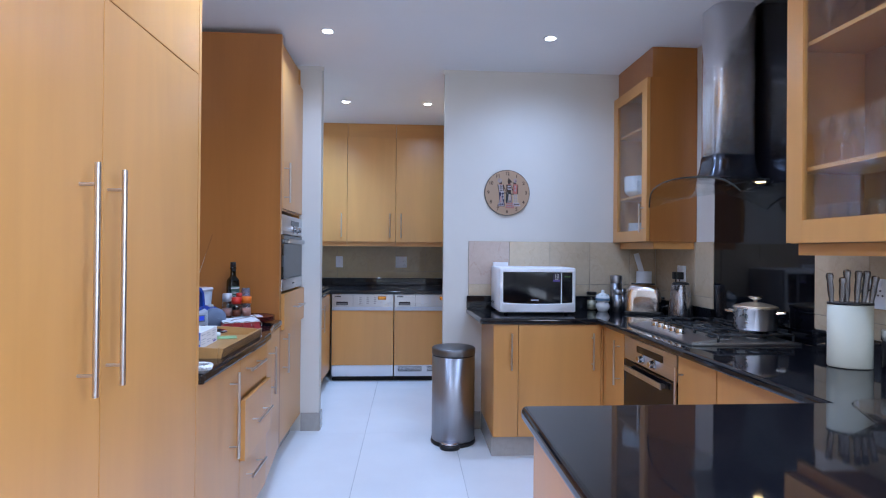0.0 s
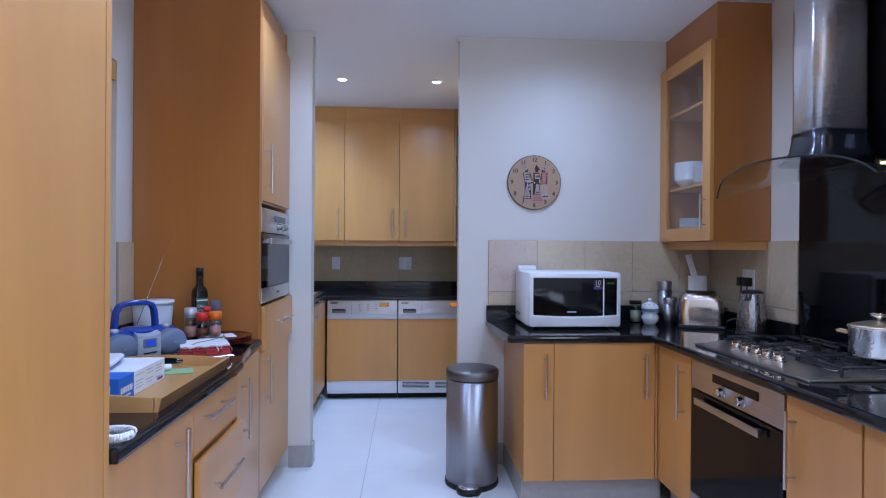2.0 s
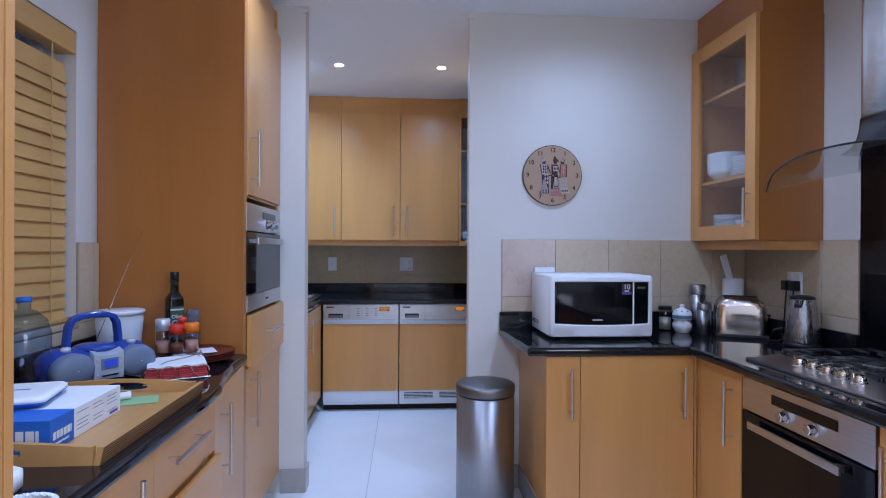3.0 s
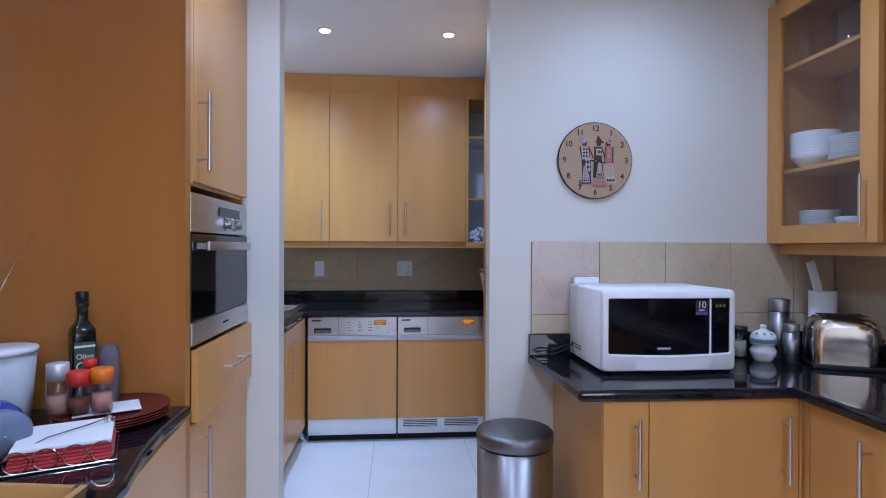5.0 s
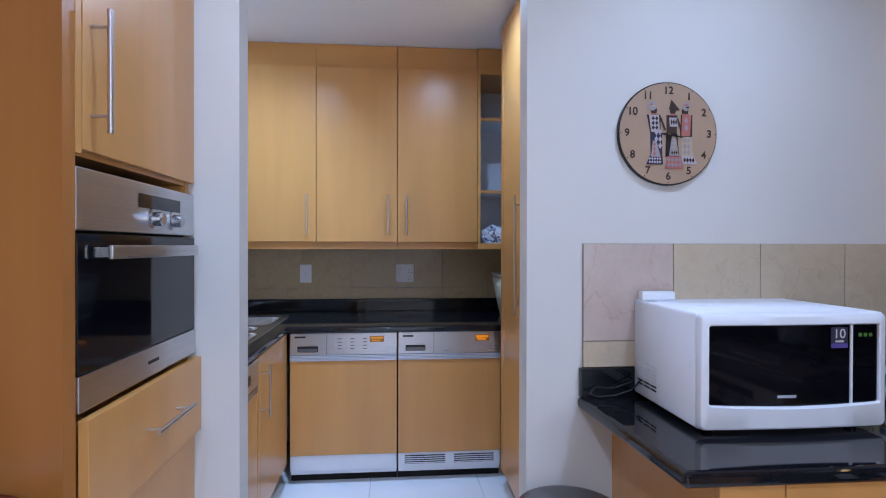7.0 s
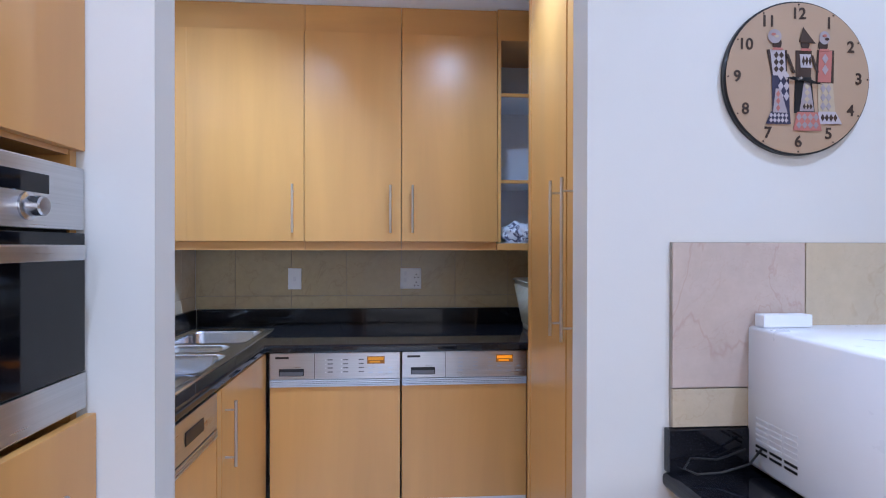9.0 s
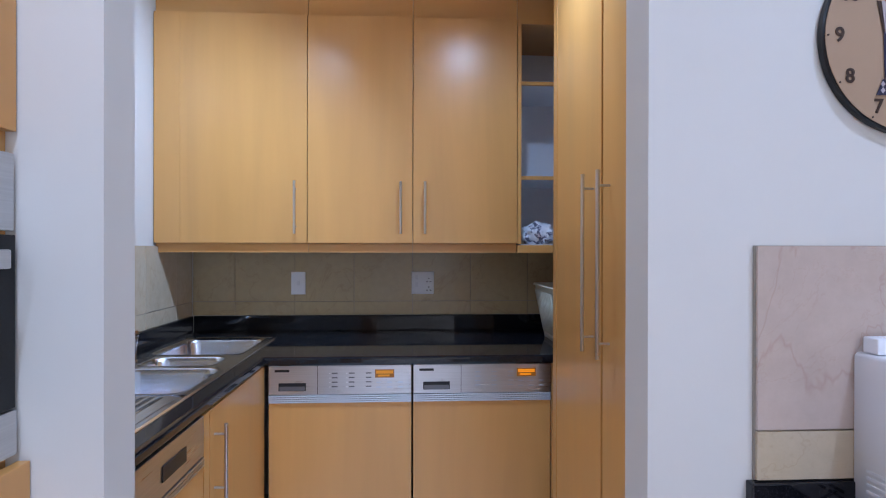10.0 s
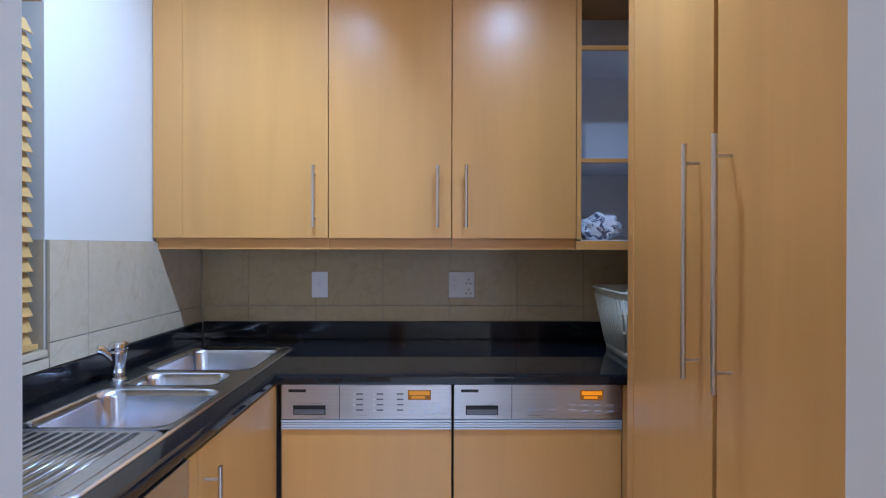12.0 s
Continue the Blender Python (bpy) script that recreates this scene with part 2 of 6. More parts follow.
M_PURPLE = plain("purple_print", (0.12, 0.08, 0.35), 0.5)
M_NAVY = plain("navy_print", (0.035, 0.03, 0.06), 0.6)
M_DRESSR = plain("coral_print", (0.46, 0.15, 0.12), 0.6)
M_DRESSW = plain("pale_print", (0.42, 0.35, 0.35), 0.6, vary=0.45)
M_DRESSC = plain("cream_print", (0.52, 0.40, 0.27), 0.6, vary=0.25)
M_DRESSL = plain("lilac_print", (0.46, 0.40, 0.41), 0.6)
M_MILKY = plain("milky_plastic", (0.84, 0.87, 0.93), 0.3, trans=0.4, ior=1.15)
M_SMOKEPL = plain("grey_clear_plastic", (0.56, 0.56, 0.66), 0.2, trans=0.85, ior=1.15)
M_WATER = thin_glass("blue_tinted_plastic", (0.66, 0.78, 0.97), 0.08, 1.6)
M_AMBER = plain("amber_display", (0.8, 0.3, 0.02), 0.4, emit=(1.0, 0.30, 0.01), power=0.55)
M_AMBERD = plain("dim_amber_display", (0.20, 0.10, 0.02), 0.3, emit=(1.0, 0.30, 0.02), power=0.10)
M_AMBERM = plain("soft_amber_text", (0.5, 0.25, 0.03), 0.4, emit=(1.0, 0.36, 0.02), power=0.28)
M_GREYST = plain("grey_grip", (0.16, 0.16, 0.17), 0.35, 0.5)
M_LEDG = plain("green_display", (0.02, 0.1, 0.02), 0.4, emit=(0.35, 0.7, 0.15), power=0.07)
M_LEDB = plain("blue_display", (0.02, 0.05, 0.5), 0.3, emit=(0.05, 0.12, 0.8), power=0.3)
M_GLOW = plain("lamp_lens", (0.9, 0.9, 0.9), 0.4, emit=(0.90, 0.95, 1.0), power=30.0)
M_GLOWW = plain("warm_lamp_lens", (0.9, 0.8, 0.6), 0.4, emit=(1.0, 0.72, 0.35), power=12.0)


# ---- shape helpers ----
def box(bm, x0, x1, y0, y1, z0, z1, bevel=0.0):
    vs = [bm.verts.new(p) for p in ((x0, y0, z0), (x1, y0, z0), (x1, y1, z0), (x0, y1, z0), (x0, y0, z1), (x1, y0, z1), (x1, y1, z1), (x0, y1, z1))]
    fs = [bm.faces.new([vs[i] for i in f]) for f in ((3, 2, 1, 0), (4, 5, 6, 7), (0, 1, 5, 4), (1, 2, 6, 5), (2, 3, 7, 6), (3, 0, 4, 7))]
    if bevel:
        es = list({e for f in fs for e in f.edges})
        bmesh.ops.bevel(bm, geom=es, offset=bevel, segments=2, affect="EDGES", profile=0.6)
    return bm


def boxes(*args):
    bm = bmesh.new()
    for a in args:
        box(bm, *a)
    return bm


def prism(pts, z0, z1, bevel=0.0, bm=None):
    own = bmesh.new()
    lo = [own.verts.new((x, y, z0)) for x, y in pts]
    hi = [own.verts.new((x, y, z1)) for x, y in pts]
    n = len(pts)
    own.faces.new(lo[::-1])
    own.faces.new(hi)
    for i in range(n):
        own.faces.new((lo[i], lo[(i + 1) % n], hi[(i + 1) % n], hi[i]))
    bmesh.ops.recalc_face_normals(own, faces=own.faces)
    if bevel:
        es = [e for e in own.edges if abs(e.verts[0].co.z - e.verts[1].co.z) < 1e-6]
        bmesh.ops.bevel(own, geom=es, offset=bevel, segments=4 if bevel > 0.01 else 3, affect="EDGES", profile=0.5)
    if bm is None:
        return own
    tmp = bpy.data.meshes.new("tmp")
    own.to_mesh(tmp)
    own.free()
    bm.from_mesh(tmp)
    bpy.data.meshes.remove(tmp)
    return bm


def loft(bm, rings, cap0=True, cap1=True):
    vr = [[bm.verts.new(p) for p in r] for r in rings]
    for a, b in zip(vr, vr[1:]):
        n = len(a)
        for i in range(n):
            f = bm.faces.new((a[i], a[(i + 1) % n], b[(i + 1) % n], b[i]))
            f.smooth = True
    if cap0:
        bm.faces.new(vr[0][::-1])
    if cap1:
        bm.faces.new(vr[-1])
    return bm


def lathe(profile, seg=28, centre=(0, 0, 0), bm=None):
    bm = bm or bmesh.new()
    cx, cy, cz = centre
    rings = [[(cx + max(r, 1e-4) * math.cos(2 * math.pi * i / seg), cy + max(r, 1e-4) * math.sin(2 * math.pi * i / seg), cz + z) for i in range(seg)] for r, z in profile]
    closed = profile[0][0] > 0.001 and profile[-1][0] > 0.001
    if closed and profile[0] != profile[-1]:
        rings.append(rings[0])
    return loft(bm, rings, not closed, not closed)


def tube(pts, r, seg=10, bm=None, closed=False):
    bm = bm or bmesh.new()
    pts = [Vector(p) for p in pts]
    rings = []
    for i, p in enumerate(pts):
        a, b = pts[max(0, i - 1)], pts[min(len(pts) - 1, i + 1)]
        d = (b - a).normalized()
        u = d.cross(Vector((0, 0, 1)) if abs(d.z) < 0.95 else Vector((1, 0, 0))).normalized()
        v = d.cross(u)
        rings.append([p + r * (math.cos(2 * math.pi * k / seg) * u + math.sin(2 * math.pi * k / seg) * v) for k in range(seg)])
    loft(bm, rings)
    bmesh.ops.recalc_face_normals(bm, faces=bm.faces)
    return bm


def rrect(x0, x1, y0, y1, r, n=5):
    out = []
    for cx, cy, a0 in ((x1 - r, y1 - r, 0), (x0 + r, y1 - r, 90), (x0 + r, y0 + r, 180), (x1 - r, y0 + r, 270)):
        for i in range(n + 1):
            a = radians(a0 + 90 * i / n)
            out.append((cx + r * math.cos(a), cy + r * math.sin(a)))
    return out


def part(name, bm, material, parent=None, label=""):
    me = bpy.data.meshes.new(name)
    for e in bm.edges:
        if len(e.link_faces) == 2 and e.calc_face_angle(0) > 0.6:
            e.smooth = False
    bm.to_mesh(me)
    bm.free()
    me.materials.append(material)
    ob = new(name, me)
    ob.parent = parent
    if label:
        ob["label"] = label
    return ob


def thing(name, at, label, category, rz=0.0, group="", kind=""):
    ob = new(name)
    ob.empty_display_size = 0.05
    ob.matrix_world = pose(*at, 0, 0, rz)
    return tagged(ob, label, category, group, kind)


def solid(name, bm, material, label, category, kind="", at=(0, 0, 0), rz=0.0, group=""):
    ob = part(name, bm, material)
    ob.matrix_world = pose(*at, 0, 0, rz)
    return tagged(ob, label, category, group, kind)


def lettering(name, body, size, m, material, parent, depth=0.0004, bold=0.0):
    cu = bpy.data.curves.new(name, "FONT")
    cu.body, cu.size, cu.align_x, cu.align_y, cu.extrude, cu.offset = body, size, "CENTER", "CENTER", depth, size * bold
    tmp = new("tmp_text", cu)
    bpy.context.view_layer.update()
    me = bpy.data.meshes.new_from_object(tmp.evaluated_get(bpy.context.evaluated_depsgraph_get()))
    bpy.data.objects.remove(tmp)
    bpy.data.curves.remove(cu)
    me.materials.clear()
    me.materials.append(material)
    me.transform(m)
    ob = new(name, me)
    ob.parent = parent
    return ob


FACE_Y = pose(0, 0, 0, 90, 0, 0)


# a bar handle stands on its door: kind "v" (place u, from z0 to z1) or "h" (height z, from u0 to u1)
def handle(spec, y, parent, out=0.036, r=0.006):
    kind, p, a, b = spec
    bm = bmesh.new()
    inset = min(0.045, (b - a) * 0.14)
    if kind == "v":
        tube([(p, y - out, a), (p, y - out, b)], r, 12, bm)
        for z in (a + inset, b - inset):
            tube([(p, y, z), (p, y - out, z)], r * 0.62, 8, bm)
    else:
        tube([(a, y - out, p), (b, y - out, p)], r, 12, bm)
        for u in (a + inset, b - inset):
            tube([(u, y, p), (u, y - out, p)], r * 0.62, 8, bm)
    return part("handle", bm, M_HANDLE, parent, "satin steel bar handle")


# a front panel in a unit's own frame: it stands before y = 0
def front(name, u0, u1, z0, z1, unit, spec=None, proud=0.0, material=None, th=0.02):
    bm = box(bmesh.new(), u0 + 0.0015, u1 - 0.0015, -th - proud, -0.001 - proud, z0 + 0.0015, z1 - 0.0015, 0.0015)
    d = part(name, bm, material or M_WOOD, unit)
    if spec:
        handle(spec, -th - proud, d)
    return d


def carcass(w, depth, z0, z1, unit, plinth=True, material=None):
    part("body", boxes((0, w, 0.0, depth, z0, z1)), material or M_WOOD, unit)
    if plinth:
        part("plinth", boxes((0.0, w, 0.045, 0.06, 0.0, z0 - 0.001)), M_SKIRT, unit, "grey plinth board")


# ---- large structure ----
# camera side of the kitchen is y = SOUTH; the opening to the laundry is in wall_north
WEST, EAST, SOUTH, NORTH, LND = -1.28, 1.845, -2.6, 3.56, 5.68
W2 = 3.655
LEAST = 1.075


def wall_with_hole(name, horizontal, p0, p1, a0, a1, z0, z1, holes):
    """A wall between planes p0 and p1, running from a0 to a1, with holes (a, b, zlo, zhi)."""
    bm = bmesh.new()

    def put(a, b, lo, hi):
        if b - a > 1e-4 and hi - lo > 1e-4:
            box(bm, *((a, b, p0, p1, lo, hi) if horizontal else (p0, p1, a, b, lo, hi)))
    cur = a0
    for a, b, lo, hi in sorted(holes):
        put(cur, a, z0, z1)
        put(a, b, z0, lo)
        put(a, b, hi, z1)
        cur = b
    put(cur, a1, z0, z1)
    return solid(name, bm, M_WALL, "painted plaster wall", "wall", "structure")


WIN_K = (1.72, 2.775, 0.985, 2.09)
WIN_L = (3.80, 4.660, 1.0, 2.10)
wall_with_hole("wall_west", False, WEST - 0.2, WEST, SOUTH - 0.15, LND + 0.15, 0, CEIL, [WIN_K, WIN_L])
wall_with_hole("wall_east", False, EAST, EAST + 0.15, SOUTH - 0.15, NORTH, 0, CEIL, [WIN_E])
wall_with_hole("wall_south", True, SOUTH - 0.15, SOUTH, WEST, EAST, 0, CEIL, [])
wall_with_hole("wall_north", True, NORTH, W2, WEST, EAST + 0.15, 0, CEIL, [(-0.577, 0.291, 0, CEIL)])
wall_with_hole("wall_laundry_north", True, LND, LND + 0.15, WEST, LEAST + 0.15, 0, CEIL, [])
wall_with_hole("wall_laundry_east", False, LEAST, LEAST + 0.15, W2, LND, 0, CEIL, [])
solid("ceiling", boxes((WEST - 0.2, EAST + 0.15, SOUTH - 0.15, LND + 0.15, CEIL, CEIL + 0.15)), M_CEIL, "smooth white painted ceiling", "ceiling", "structure")
floor = solid("floor", boxes((WEST - 0.2, EAST + 0.15, SOUTH - 0.15, LND + 0.15, -0.15, -0.003)), M_FGROUT, "large white porcelain floor tiles", "floor", "structure")

# small skirting tiles round the two wall ends
for x0, x1, y0, y1 in ((-0.70, -0.570, NORTH - 0.011, NORTH - 0.001), (-0.576, -0.566, NORTH - 0.001, W2), (0.284, 0.56, NORTH - 0.011, NORTH - 0.001), (0.280, 0.290, NORTH - 0.001, W2)):
    solid("baseboard", box(bmesh.new(), x0, x1, y0, y1, 0.0, 0.125, 0.002), M_SKIRT, "grey stone tile skirting", "skirting", "structure")
# plaster stops at the head of the opening
for x0, x1 in ((-0.600, -0.560), (0.274, 0.314)):
    solid("trim", box(bmesh.new(), x0, x1, NORTH - 0.012, NORTH - 0.001, 2.52, 2.548, 0.002), M_WALL, "small plaster stop under the ceiling", "trim", "structure")


def window(name, y0, y1, z0, z1, x=None, label="closed white window behind a timber blind"):
    w = thing(name, (WEST - 0.14 if x is None else x, y0, z0), label, "window", kind="structure")
    h, d = z1 - z0, y1 - y0
    part("window_frame", boxes((0, 0.05, 0, 0.05, 0, h), (0, 0.05, d - 0.05, d, 0, h), (0, 0.05, 0.05, d - 0.05, 0, 0.05), (0, 0.05, 0.05, d - 0.05, h - 0.05, h)), M_WHITEP, w)
    p = part("pane", boxes((0.02, 0.026, 0.05, d - 0.05, 0.05, h - 0.05)), M_GLASS, w)
    p.visible_shadow = False
    return w


window("window_1", *WIN_K)
window("window_2", *WIN_L)
# unseen window, added round the east fill lamp
window("unseen_window", *WIN_E, EAST + 0.05, "unseen wide white window added for the east fill light")
for n, (a, b, z, _) in (("window_sill_1", WIN_K), ("window_sill_2", WIN_L)):
    solid(n, box(bmesh.new(), WEST - 0.088, WEST + 0.012, a + 0.002, b - 0.002, z + 0.001, z + 0.022, 0.004), M_TILE, "cream stone window sill", "window sill", "structure")


solid("window_reveal", boxes((WEST - 0.085, WEST - 0.001, WIN_L[1] - 0.0035, WIN_L[1] - 0.0005, WIN_L[2] + 0.023, 1.338)), M_TILE, "cream stone lining of the window reveal", "window reveal", "structure")


# ---- worktops ----
def round_corner(pts, i, r, n=5):
    p, a, b = (Vector(pts[j]) for j in (i, i - 1, (i + 1) % len(pts)))
    u, v = (a - p).normalized() * r, (b - p).normalized() * r
    return [tuple(p + u * (1 - k / n) ** 2 + v * (k / n) ** 2) for k in range(n + 1)]


TOP = 0.857
kt = [(0.455, NORTH - 0.001), (0.482, 2.972), (1.2, 2.965), (1.2, 1.118), (0.345, 1.112), (0.345, 0.34), (EAST - 0.001, 0.34), (EAST - 0.001, NORTH - 0.001)]
pts = kt[:1] + round_corner(kt, 1, 0.012) + kt[2:4] + round_corner(kt, 4, 0.02) + kt[5:]
solid("worktop", prism(pts, TOP - 0.037, TOP, 0.013), M_GRANITE, "polished black granite worktop with a peninsula", "worktop")
lt = [(WEST + 0.001, 1.4985), (-0.612, 1.4985), (-0.612, 2.26), (-0.622, 2.40), (-0.655, 2.54), (-0.680, 2.70), (-0.688, 2.9105), (WEST + 0.001, 2.9105)]
solid("worktop", prism(lt, TOP - 0.037, TOP, 0.013), M_GRANITE, "polished black granite worktop with a curved front edge", "worktop")
LTOP = 0.882
# the laundry worktop leaves an opening for the sink
SX0, SX1, SY0, SY1 = -1.225, -0.764, 3.995, 5.44
bm = bmesh.new()
prism([(WEST + 0.001, W2 + 0.001), (-0.70, W2 + 0.001), (-0.70, 4.945), (LEAST - 0.001, 4.945), (LEAST - 0.001, LND - 0.001), (WEST + 0.001, LND - 0.001), (WEST + 0.001, SY1 - 0.02), (SX1 - 0.02, SY1 - 0.02), (SX1 - 0.02, SY0 + 0.02), (WEST + 0.001, SY0 + 0.02)], LTOP - 0.037, LTOP, 0.012, bm)
box(bm, WEST + 0.001, SX0 + 0.02, SY0 + 0.02, SY1 - 0.02, LTOP - 0.037, LTOP)
solid("worktop", bm, M_GRANITE, "polished black granite laundry worktop", "worktop")


def upstand(x0, x1, y0, y1, z0, z1):
    solid("upstand", box(bmesh.new(), x0, x1, y0, y1, z0 + 0.0005, z1, 0.003), M_GRANITE, "black granite upstand against the wall", "upstand", "structure")


upstand(0.457, EAST - 0.001, NORTH - 0.021, NORTH - 0.001, TOP, 0.948)
upstand(EAST - 0.021, EAST - 0.001, 2.79, NORTH - 0.022, TOP, 0.935)
upstand(EAST - 0.021, EAST - 0.001, 0.35, 1.986, TOP, 0.935)
upstand(WEST + 0.001, WEST + 0.021, 1.50, 2.909, TOP, 0.935)
upstand(WEST + 0.022, LEAST - 0.001, LND - 0.021, LND - 0.001, LTOP, 0.965)
upstand(WEST + 0.001, WEST + 0.021, W2 + 0.001, LND - 0.022, LTOP, 0.965)


# ---- kitchen, west side ----
def fridge_unit():
    u = thing("tall_cupboard", (-0.65, 0.30, 0), "tall beech-veneer cupboard with long steel handles", "cupboard", 90)
    w = 1.195
    part("body", boxes((0, w - 0.02, 0, 0.625, 0.1, 2.50)), M_WOOD, u)
    part("side_panel", boxes((w - 0.019, w, -0.02, 0.625, 0.0, CEIL - 0.002)), M_WOOD, u)
    part("filler", boxes((0, w - 0.021, -0.012, 0.0, 2.502, CEIL - 0.002)), M_WOOD_Y, u)
    part("plinth", boxes((0, w - 0.022, 0.045, 0.06, 0, 0.099)), M_SKIRT, u, "grey plinth board")
    s = 0.628
    for a, b, hs in ((0.0, s, 0.545), (s, w - 0.021, 0.652)):
        front("door", a, b, 0.462, 1.822, u, ("v", hs, 0.955, 1.44), th=0.02)
        front("upper_door", a, b, 1.822, 2.50, u)
        front("lower_door", a, b, 0.10, 0.458, u, proud=0.008)


fridge_unit()

ub = thing("base_cabinet", (-0.665, 1.499, 0), "beech-veneer base cabinet with a steel bar handle", "cabinet", 90)
carcass(0.485, 0.60, 0.115, TOP - 0.038, ub)
front("door", 0.0, 0.485, 0.118, TOP - 0.040, ub, ("v", 0.358, 0.447, 0.783))

ud = thing("drawer_unit", (-0.665, 1.985, 0), "beech-veneer drawer unit, middle drawer slightly open", "drawer unit", 90)
carcass(0.423, 0.60, 0.115, TOP - 0.038, ud)
front("drawer", 0, 0.423, 0.648, TOP - 0.040, ud, ("h", 0.754, 0.05, 0.275))
front("drawer", 0, 0.423, 0.388, 0.640, ud, ("h", 0.53, 0.08, 0.305), proud=0.022)
front("drawer", 0, 0.423, 0.118, 0.385, ud, ("h", 0.296, 0.07, 0.29))

ang = math.degrees(math.atan2(0.055, 0.518))
uc = thing("base_cabinet", (-0.668, 2.411, 0), "beech-veneer base cabinet set at a slight angle", "cabinet", 90 + ang)
carcass(0.497, 0.50, 0.115, TOP - 0.038, uc)
front("door", 0.0, 0.497, 0.118, TOP - 0.040, uc, ("v", 0.075, 0.535, 0.772))


def oven_column():
    u = thing("oven_housing", (-0.725, 2.931, 0), "tall beech-veneer oven housing, drawer slightly open", "oven housing", 90)
    w, d = 0.627, 0.552
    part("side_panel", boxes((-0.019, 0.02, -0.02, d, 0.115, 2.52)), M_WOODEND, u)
    part("side_panel", boxes((w - 0.02, w, -0.002, d, 0.115, 2.52)), M_WOOD, u)
    part("body", boxes((0.021, w - 0.021, 0.0, d, 0.115, 0.99), (0.021, w - 0.021, 0.0, d, 1.50, 2.385), (0.021, w - 0.021, d - 0.02, d, 0.991, 1.499)), M_WOOD, u)
    part("top_panel", boxes((0.021, w - 0.021, 0.008, d, 2.386, 2.52)), M_WOOD_Y, u)
    part("plinth", boxes((-0.019, w - 0.021, 0.045, 0.06, 0, 0.114)), M_SKIRT, u, "grey plinth board")
    front("door", 0.021, w, 0.118, 0.782, u, ("v", 0.085, 0.525, 0.76))
    front("drawer", 0.024, w, 0.788, 1.005, u, ("h", 0.905, 0.24, 0.47), proud=0.02)
    front("door", 0.045, w, 1.508, 2.385, u, ("v", 0.075, 1.545, 1.785))
    front("stile", 0.021, 0.044, 1.498, 2.385, u)
    return u


oven_column()


def oven(at, rz, w, h, panel, glass_shift, label, knobs=(0.53, 0.73), screen=(0.42, 0.82)):
    """A built-in oven: its origin is the lower left corner of the front; panel: height of the control panel."""
    u = thing("built_in_oven", at, label, "oven", rz)
    part("casing", boxes((0.015, w - 0.015, 0.001, 0.48, 0.006, h - 0.006)), M_DARK, u)
    cp = part("control_panel", box(bmesh.new(), 0, w, -0.022, 0, h - panel, h, 0.002), M_STEEL, u, "brushed steel control panel")
    part("display", box(bmesh.new(), w * screen[0], w * screen[1], -0.0245, -0.0222, h - panel * 0.50, h - panel * 0.22, 0.0008), M_BGLASS, cp)
    for k in knobs:
        prof = [(0.0235, 0.0), (0.0235, 0.004), (0.017, 0.006), (0.0165, 0.026), (0.014, 0.029), (0.0, 0.029)]
        bm = lathe(prof, 24)
        bmesh.ops.transform(bm, matrix=pose(w * k, -0.022, h - panel * 0.70, 90, 0, 0), verts=bm.verts)
        part("knob", bm, M_STEELZ, cp)
    top = h - panel - 0.006
    door = part("oven_door", box(bmesh.new(), 0, w, -0.024, 0, 0.075, top, 0.002), M_BGLASS, u, "black glass oven door")
    part("door_trim", box(bmesh.new(), 0, w, -0.026, 0, 0.004, 0.073, 0.002), M_STEEL, u, "brushed steel strip")
    bm = bmesh.new()
    box(bm, w * 0.12, w * 0.92 if glass_shift else w * 0.84, -0.052, -0.042, top - 0.050, top - 0.022, 0.003)
    for k in (0.16, 0.80):
        box(bm, w * k - 0.012, w * k + 0.012, -0.042, -0.0235, top - 0.046, top - 0.026)
    part("oven_handle", bm, M_STEEL, door, "flat brushed steel handle")
    part("name_plate", boxes((w * 0.48, w * 0.58, -0.0268, -0.0261, 0.034, 0.042)), M_IRON, u)
    return u


oven((-0.726, 2.953, 1.012), 90, 0.597, 0.463, 0.118, True, "compact built-in oven with black glass and steel panel")


# wooden venetian blinds hang in the window openings
def blind(y0, y1, z0, z1, x, pitch, width, tilt, label):
    b = thing("venetian_blind", (x, y0, z0), label, "blind")
    n = int((z1 - z0 - 0.11) / pitch)
    d = y1 - y0
    part("head_rail", box(bmesh.new(), -0.03, 0.035, 0, d, z1 - z0 - 0.085, z1 - z0 - 0.002, 0.004), M_BLIND, b, "timber valance")
    me = None
    for i in range(n):
        if me is None:
            bm = box(bmesh.new(), -width / 2, width / 2, 0.006, d - 0.006, -0.0014, 0.0014, 0.0006)
            s = part("slat", bm, M_BLIND, b)
            me = s.data
        else:
            s = new("slat", me)
            s.parent = b
        s.matrix_local = pose(0, 0, 0.035 + pitch * i, 0, tilt + 3 * math.sin(i * 2.3), 0)
    part("bottom_rail", box(bmesh.new(), -0.025, 0.025, 0.004, d - 0.004, 0.002, 0.018, 0.003), M_BLIND, b)
    for k in (0.16, 0.84) if d < 0.9 else (0.12, 0.5, 0.88):
        part("ladder_tape", boxes((0.027, 0.0285, d * k - 0.004, d * k + 0.004, 0.01, z1 - z0 - 0.085)), M_BLIND, b)
    return b


blind(WIN_K[0] + 0.004, WIN_K[1] - 0.004, WIN_K[2] + 0.024, WIN_K[3] - 0.003, WEST - 0.034, 0.052, 0.072, 80, "closed honey-coloured timber venetian blind")
blind(WIN_L[0] + 0.004, WIN_L[1] - 0.022, WIN_L[2] + 0.024, WIN_L[3] - 0.003, WEST - 0.024, 0.042, 0.05, 66, "half-open honey-coloured timber venetian blind")

